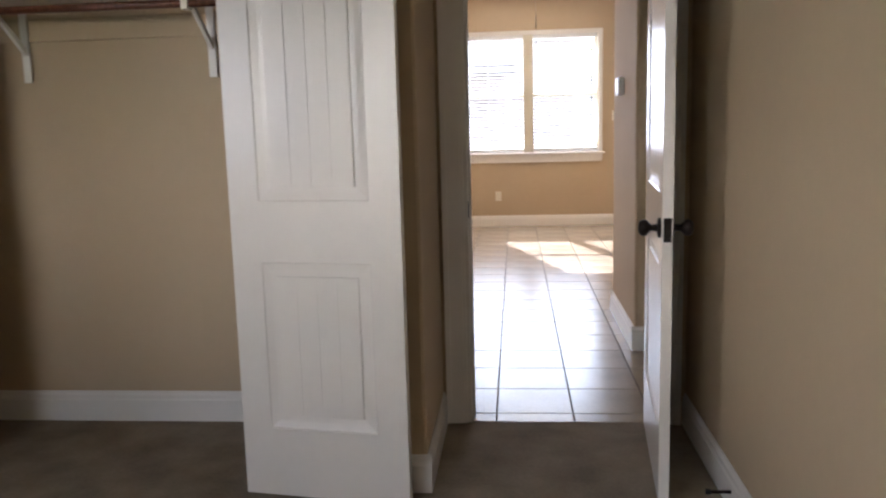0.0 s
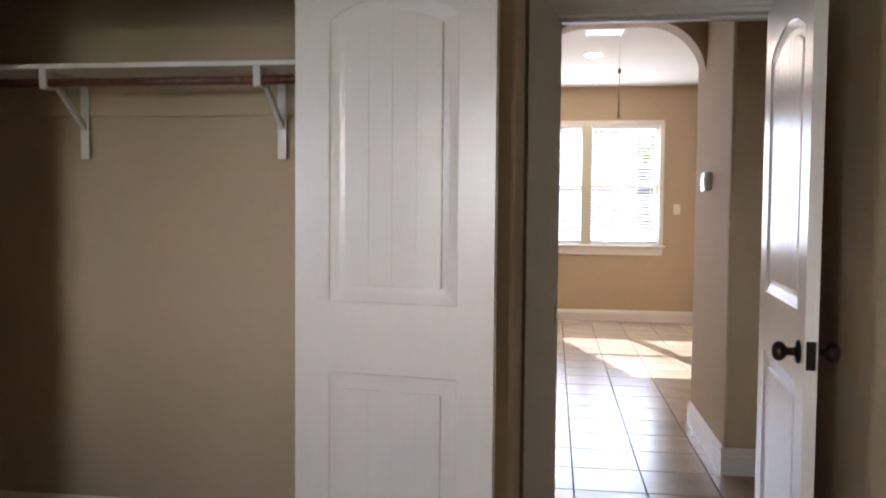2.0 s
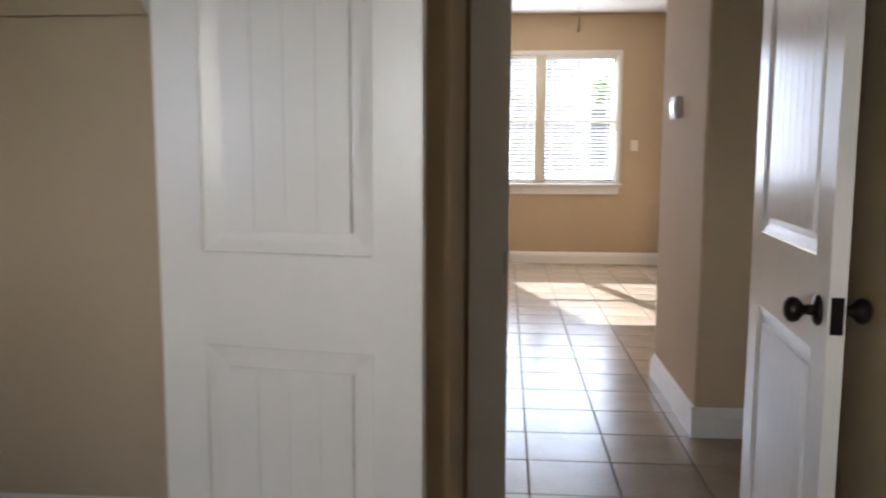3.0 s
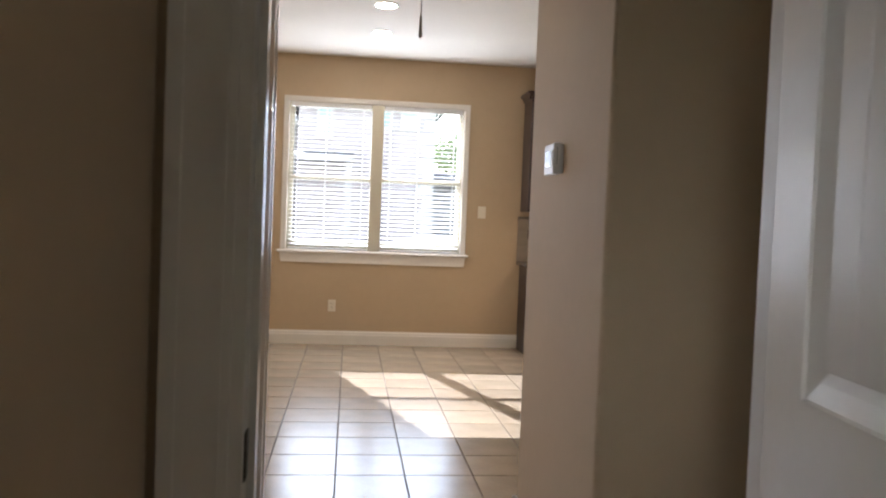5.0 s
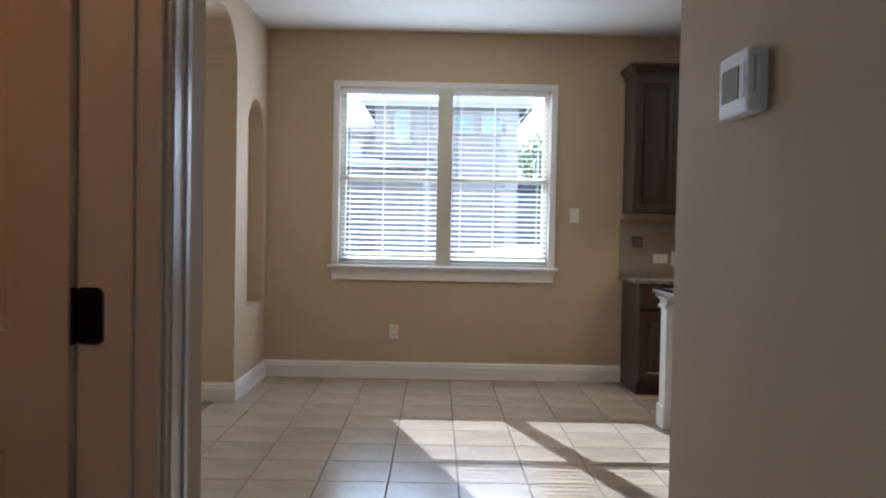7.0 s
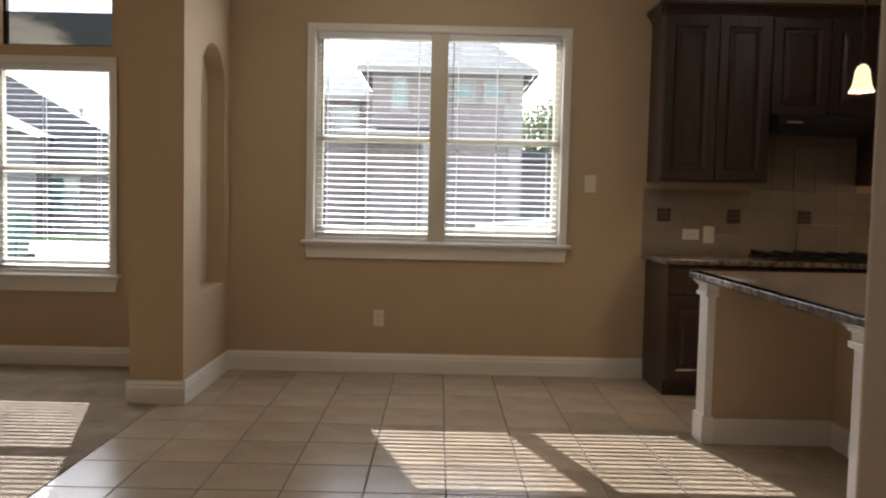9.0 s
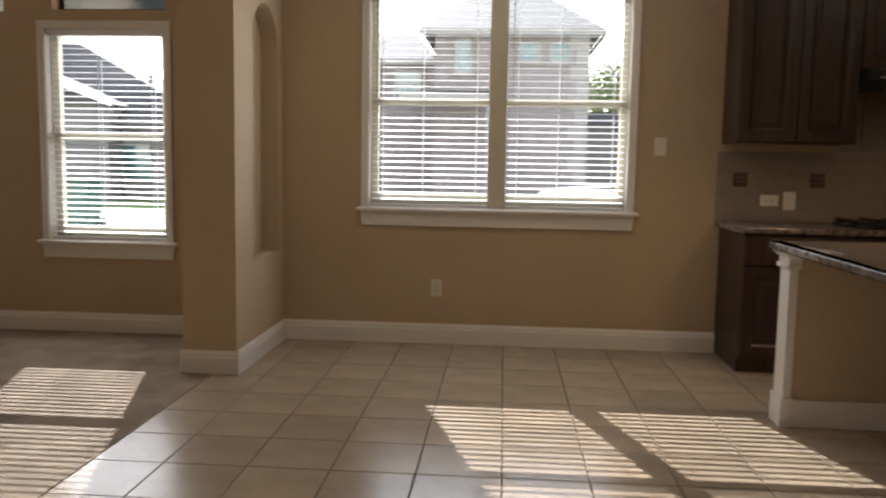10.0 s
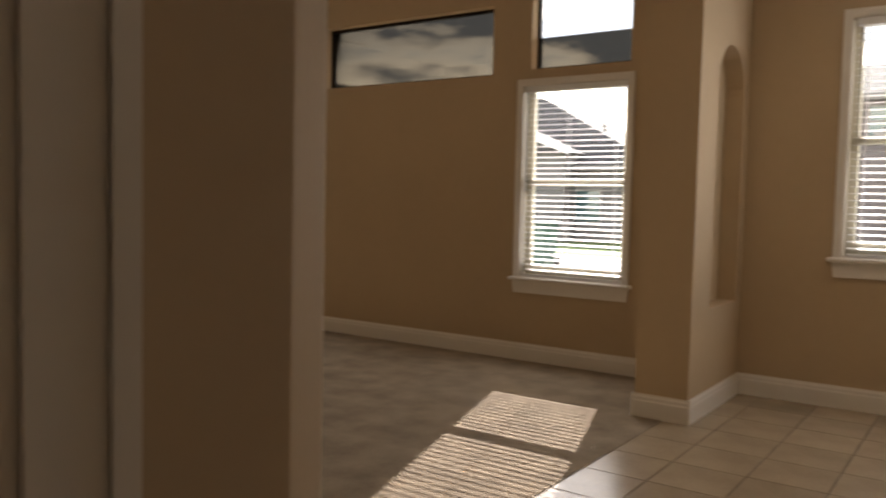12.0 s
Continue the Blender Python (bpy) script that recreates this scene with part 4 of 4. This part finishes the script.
# ---- outdoors ----
GZ = -0.25
bm = bmesh.new()
bmesh.ops.create_grid(bm, x_segments=8, y_segments=8, size=400, matrix=Matrix.Translation((0, 120, GZ)))
structure("ground", bm, LAWN, "green mown lawn reaching to the distance", "lawn")
structure("pavement", boxes((-30, 15.0, GZ, 30, 26.5, GZ + 0.02)), CONCRETE, "pale sunlit concrete drive", "driveway")


def house(name, x0, x1, y0, y1, eave, ridge, wall_mat, label, hip, windows):
    h = thing(name, ((x0 + x1) / 2, (y0 + y1) / 2, GZ), label, "house")
    part("wall", boxes((x0, y0, GZ, x1, y1, eave)), wall_mat, h)
    o = 0.45
    bm = bmesh.new()
    yc, xc = (y0 + y1) / 2, (x0 + x1) / 2
    e = [bm.verts.new(p) for p in ((x0 - o, y0 - o, eave - 0.05), (x1 + o, y0 - o, eave - 0.05), (x1 + o, y1 + o, eave - 0.05), (x0 - o, y1 + o, eave - 0.05))]
    if hip:
        r = [bm.verts.new((xc - 1.7, yc, ridge)), bm.verts.new((xc + 1.7, yc, ridge))]
        for f in ((e[0], e[1], r[1], r[0]), (e[1], e[2], r[1]), (e[2], e[3], r[0], r[1]), (e[3], e[0], r[0])):
            bm.faces.new(f)
    else:
        r = [bm.verts.new((xc, y0 - o, ridge)), bm.verts.new((xc, y1 + o, ridge))]
        for f in ((e[0], e[3], r[1], r[0]), (e[1], r[0], r[1], e[2]), (e[0], r[0], e[1]), (e[2], r[1], e[3])):
            bm.faces.new(f)
    bm.faces.new(e)
    part("roof", bm, ROOF, h)
    part("fascia", boxes((x0 - o, y0 - o - 0.04, eave - 0.22, x1 + o, y0 - o, eave - 0.03)), HOUSETRIM, h)
    if not hip:
        bm = sheet(bmesh.new(), [[(x0, eave), (x1, eave), (xc, ridge - 0.3)]], "y", y0 - 0.02, y0 + 0.1)
        part("gable", bm, wall_mat, h)
        for s in (-1, 1):
            bm = sheet(bmesh.new(), [[(xc, ridge), (xc, ridge - 0.25), (xc + s * (x1 - xc + o), eave - 0.30), (xc + s * (x1 - xc + o), eave - 0.05)]], "y", y0 - o - 0.06, y0 - o - 0.01)
            part("barge_board", bm, HOUSETRIM, h)
    for a, b, c, d in windows:
        w = part("window", sheet(bmesh.new(), [rect(a, b, c, d), rect(a + 0.08, b + 0.08, c - 0.08, d - 0.08)], "y", y0 - 0.06, y0 + 0.02), HOUSETRIM, h)
        part("pane", boxes((a + 0.08, y0 - 0.03, b + 0.08, c - 0.08, y0 - 0.01, d - 0.08)), PANE, w)
    return h


neighbour = thing("neighbour_house", (1.8, 30.5, GZ), "two-storey pale brick house with a grey hipped roof", "house")


def hip_roof(parent, x0, x1, y0, y1, eave, ridge, r0, r1):
    """A hipped roof over a block, its ridge from r0 to r1, with a soffit and a fascia in front."""
    o, bm, yc = 0.4, bmesh.new(), (y0 + y1) / 2
    e = [bm.verts.new(p) for p in ((x0 - o, y0 - o, eave), (x1 + o, y0 - o, eave), (x1 + o, y1 + o, eave), (x0 - o, y1 + o, eave))]
    r = [bm.verts.new((r0, yc, ridge)), bm.verts.new((r1, yc, ridge))]
    for f in ((e[0], e[1], r[1], r[0]), (e[1], e[2], r[1]), (e[2], e[3], r[0], r[1]), (e[3], e[0], r[0]), e):
        bm.faces.new(f)
    roof = part("roof", bm, ROOF, parent)
    part("fascia", boxes((x0 - o, y0 - o - 0.03, eave - 0.16, x1 + o, y0 - o, eave - 0.01), (x1 + o, y0 - o, eave - 0.16, x1 + o + 0.03, y1 + o, eave - 0.01)), HOUSETRIM, roof)


def house_window(parent, x0, z0, x1, z1, y, rise=0.0):
    """A framed window with glazing bars on a facade at y; rise lifts an arched head."""
    outer, inner = ((round_top(x0, z0, x1, z1, rise), round_top(x0 + 0.06, z0 + 0.06, x1 - 0.06, z1 - 0.06, rise - 0.06)) if rise else (rect(x0, z0, x1, z1), rect(x0 + 0.06, z0 + 0.06, x1 - 0.06, z1 - 0.06)))
    w = part("window", sheet(bmesh.new(), [outer, inner], "y", y - 0.06, y + 0.02), HOUSETRIM, parent)
    part("pane", sheet(bmesh.new(), [inner], "y", y - 0.03, y - 0.01), PANE, w)
    zm = (z0 + z1) / 2
    part("glazing_bar", boxes((x0 + 0.06, y - 0.045, zm - 0.02, x1 - 0.06, y - 0.031, zm + 0.02)), HOUSETRIM, w)
    part("sill", boxes((x0 - 0.05, y - 0.10, z0 - 0.07, x1 + 0.05, y, z0)), HOUSETRIM, w)


part("wall", boxes((-0.25, 27.0, GZ, 3.75, 34.0, 4.78)), BRICK, neighbour)
hip_roof(neighbour, -0.25, 3.75, 27.0, 34.0, 4.78, 6.35, 0.5, 2.85)
part("wing_wall", boxes((-7.0, 28.6, GZ, -0.255, 33.4, 4.2)), BRICK, neighbour)
hip_roof(neighbour, -7.0, -0.66, 28.6, 33.4, 4.2, 5.35, -5.0, -1.2)
for k in range(12):
    long = 0.52 if k % 2 else 0.36
    part("quoin", boxes((3.80 - long, 26.965, 0.02 + k * 0.39, 3.80, 27.0, 0.39 + k * 0.39), bevel=0.01), HOUSETRIM, neighbour)
house_window(neighbour, 0.27, 3.68, 0.73, 4.62, 27.0, 0.225)
house_window(neighbour, 1.95, 3.98, 2.52, 4.50, 27.0)
house_window(neighbour, 2.74, 3.98, 3.32, 4.50, 27.0)
house_window(neighbour, -1.55, 3.1, -0.75, 3.95, 28.6)
part("garage_wall", boxes((3.755, 30.0, GZ, 9.0, 33.5, 2.55)), GREYBRICK, neighbour)
bm = sheet(bmesh.new(), [[(29.6, 2.5), (33.9, 2.5), (33.0, 2.95), (30.6, 2.95)]], "x", 3.755, 9.4)
part("garage_roof", bm, ROOF, neighbour)
# low porch roof with a pale edge across the ground storey
bm = sheet(bmesh.new(), [[(25.6, 2.95), (27.0, 3.22), (27.0, 3.10), (25.6, 2.83)]], "x", -1.0, 1.4)
part("porch_roof", bm, ROOF, neighbour)
part("porch_fascia", boxes((-1.0, 25.56, 2.90, 1.4, 25.6, 3.02)), HOUSETRIM, neighbour)
part("porch_post", boxes((1.16, 25.75, GZ, 1.34, 25.93, 2.87), bevel=0.01), HOUSETRIM, neighbour)
garage = house("garage_house", -27.2, -9.65, 35.0, 44.0, 2.8, 6.2, GREYBRICK, "single-storey grey brick house with a shingled hipped roof", True,
               ((-21.0, 0.4, -19.4, 1.9), (-13.0, 0.5, -11.6, 1.9)))
# low front gable with pale edges, and a vent pipe
part("porch_roof", sheet(bmesh.new(), [[(-19.5, 3.25), (-16.0, 4.6), (-12.5, 3.25)]], "y", 33.6, 36.5), ROOF, garage)
for s in (-1, 1):
    part("barge_board", sheet(bmesh.new(), [[(-16, 4.75), (-16, 4.5), (-16 + s * 3.6, 3.16), (-16 + s * 3.6, 3.40)]], "y", 33.5, 33.6), CARWHITE, garage)
part("porch_wall", boxes((-19.3, 33.9, GZ, -12.7, 35.0, 3.25)), GREYBRICK, garage)
part("vent_pipe", tube(bmesh.new(), (-12.9, 38.0, 3.9), (-12.9, 38.0, 4.75), 0.09, sides=10), HOUSETRIM, garage)
house("far_house", -38.0, -27.0, 42.0, 52.0, 3.6, 8.3, GREYBRICK, "single-storey grey brick house with a white edged gable", False,
      ((-36.0, 0.4, -34.4, 1.9), (-31.4, 0.4, -29.6, 1.9)))

binn = thing("wheelie_bin", (-7.28, 21.9, GZ), "dark green plastic wheelie bin on the drive edge", "bin")
bm = bmesh.new()
bmesh.ops.create_cone(bm, cap_ends=True, segments=4, radius1=0.36, radius2=0.46, depth=0.95, matrix=Matrix.Translation((-7.28, 21.9, GZ + 0.545)) @ Matrix.Rotation(radians(45), 4, "Z"))
bmesh.ops.bevel(bm, geom=bm.edges[:], offset=0.03, segments=2, affect="EDGES")
part("body", bm, BIN, binn)
part("lid", boxes((-7.63, 21.53, GZ + 1.022, -6.93, 22.27, GZ + 1.09), bevel=0.025), BIN, binn)
for x in (-7.58, -7.0):
    part("wheel", tube(bmesh.new(), (x, 22.2, GZ + 0.14), (x + 0.05, 22.2, GZ + 0.14), 0.12, sides=16), TYRE, binn)

car = thing("parked_car", (4.6, 17.6, GZ), "white parked utility car on the drive", "car")
side = [(x - 0.25, z * 1.38) for x, z in ((2.45, 0.35), (2.40, 0.62), (2.48, 0.84), (3.75, 0.91), (4.50, 1.42), (5.60, 1.44), (6.30, 1.05), (6.85, 1.00), (6.92, 0.40))]
bm = sheet(bmesh.new(), [[(x, z + GZ) for x, z in side]], "y", 16.75, 18.45)
bmesh.ops.bevel(bm, geom=[e for e in bm.edges if abs(e.verts[0].co.y - e.verts[1].co.y) < 0.01], offset=0.07, segments=3, affect="EDGES")
part("body", bm, CARWHITE, car)
for x in (3.2, 6.05):
    for y in (16.72, 18.28):
        wheel = part("wheel", tube(bmesh.new(), (x, y, GZ + 0.32), (x, y + 0.20, GZ + 0.32), 0.32, sides=24), TYRE, car)
        part("rim", tube(bmesh.new(), (x, y - 0.01, GZ + 0.32), (x, y + 0.21, GZ + 0.32), 0.19, sides=20), STEEL, wheel)
part("side_window", sheet(bmesh.new(), [[(3.80, 1.40 + GZ), (4.30, 1.86 + GZ), (5.25, 1.88 + GZ), (5.75, 1.48 + GZ)]], "y", 16.742, 16.749), PANE, car)
bm = sheet(bmesh.new(), [[(3.56, 1.315 + GZ), (4.17, 1.885 + GZ), (4.15, 1.91 + GZ), (3.54, 1.34 + GZ)]], "y", 16.90, 18.30)
part("windscreen", bm, PANE, car)


def tree(x, y, height, spread, seed, label):
    rng = random.Random(seed)
    t = thing("tree", (x, y, GZ), label, "tree")
    bm = tube(bmesh.new(), (x, y, GZ), (x + 0.1, y, GZ + height * 0.5), 0.16, 0.09, sides=10)
    tips = []
    for k in range(9):
        a, up = rng.uniform(0, 6.28), rng.uniform(0.45, 0.9)
        tip = Vector((x + math.cos(a) * spread * 0.6, y + math.sin(a) * spread * 0.6, GZ + height * up))
        tube(bm, (x + 0.08, y, GZ + height * rng.uniform(0.3, 0.48)), tip, 0.06, 0.02, sides=7)
        tips.append(tip)
    part("trunk", bm, BARK, t)
    bm = bmesh.new()
    for tip in tips + [Vector((x, y, GZ + height * 0.85))]:
        for k in range(900):
            c = tip + Vector((rng.gauss(0, spread * 0.26), rng.gauss(0, spread * 0.26), rng.gauss(0, height * 0.09)))
            m = Matrix.Translation(c) @ Euler((rng.uniform(0, 6), rng.uniform(0, 6), rng.uniform(0, 6))).to_matrix().to_4x4()
            s = rng.uniform(0.05, 0.10)
            bm.faces.new([bm.verts.new(m @ Vector(p)) for p in ((-s, 0, 0), (0, -s * 0.5, 0), (s, 0, 0), (0, s * 0.5, 0))])
    part("crown", bm, LEAF, t)


tree(6.0, 37.0, 5.6, 1.8, 3, "leafy green garden tree beside the brick house")
tree(-8.2, 42.5, 4.6, 1.6, 5, "leafy green garden tree beside the drive")

# ---- floor tiles ----
PITCH, JOINT = 0.348, 0.0055
GX, GY = 1.317, 7.46


def tile_bm(x0, y0, x1, y1, bm=None):
    bm = bm or bmesh.new()
    lo = [bm.verts.new(p) for p in ((x0, y0, -0.004), (x1, y0, -0.004), (x1, y1, -0.004), (x0, y1, -0.004))]
    c = 0.0018
    hi = [bm.verts.new(p) for p in ((x0 + c, y0 + c, 0.0), (x1 - c, y0 + c, 0.0), (x1 - c, y1 - c, 0.0), (x0 + c, y1 - c, 0.0))]
    for k in range(4):
        bm.faces.new((lo[k], lo[(k + 1) % 4], hi[(k + 1) % 4], hi[k]))
    bm.faces.new(hi)
    return bm


h = PITCH / 2 - JOINT / 2
whole = None
rest = bmesh.new()
for i in range(-5, 16):
    for j in range(-11, 11):
        cx, cy = GX + (i + 0.5) * PITCH, GY + (j + 0.5) * PITCH
        in_dining, in_hall = cy > 5.7 and cx > -0.2, 1.0 < cx < 3.95 and 3.6 < cy <= 5.7
        if not (in_dining or in_hall):
            continue
        x0, x1 = max(cx - h, -0.028 if cy > 5.9 else 1.03), min(cx + h, 6.43)
        y0, y1 = max(cy - h, 3.876), min(cy + h, WIN_Y - 0.002)
        if x1 - x0 < 0.02 or y1 - y0 < 0.02:
            continue
        if cx > 4.4:
            tile_bm(x0, y0, x1, y1, rest)
        elif x1 - x0 > 2 * h - 1e-4 and y1 - y0 > 2 * h - 1e-4:
            if whole is None:
                whole = part("floor_tile", tile_bm(-h, -h, h, h), TILE, floor_bed)
                whole.location = (cx, cy, 0)
            else:
                share(whole, "floor_tile", floor_bed, (cx, cy, 0))
        else:
            part("floor_tile", tile_bm(x0, y0, x1, y1), TILE, floor_bed)
tagged(part("floor_tiles", rest, TILE, floor_bed), kind="stuff")
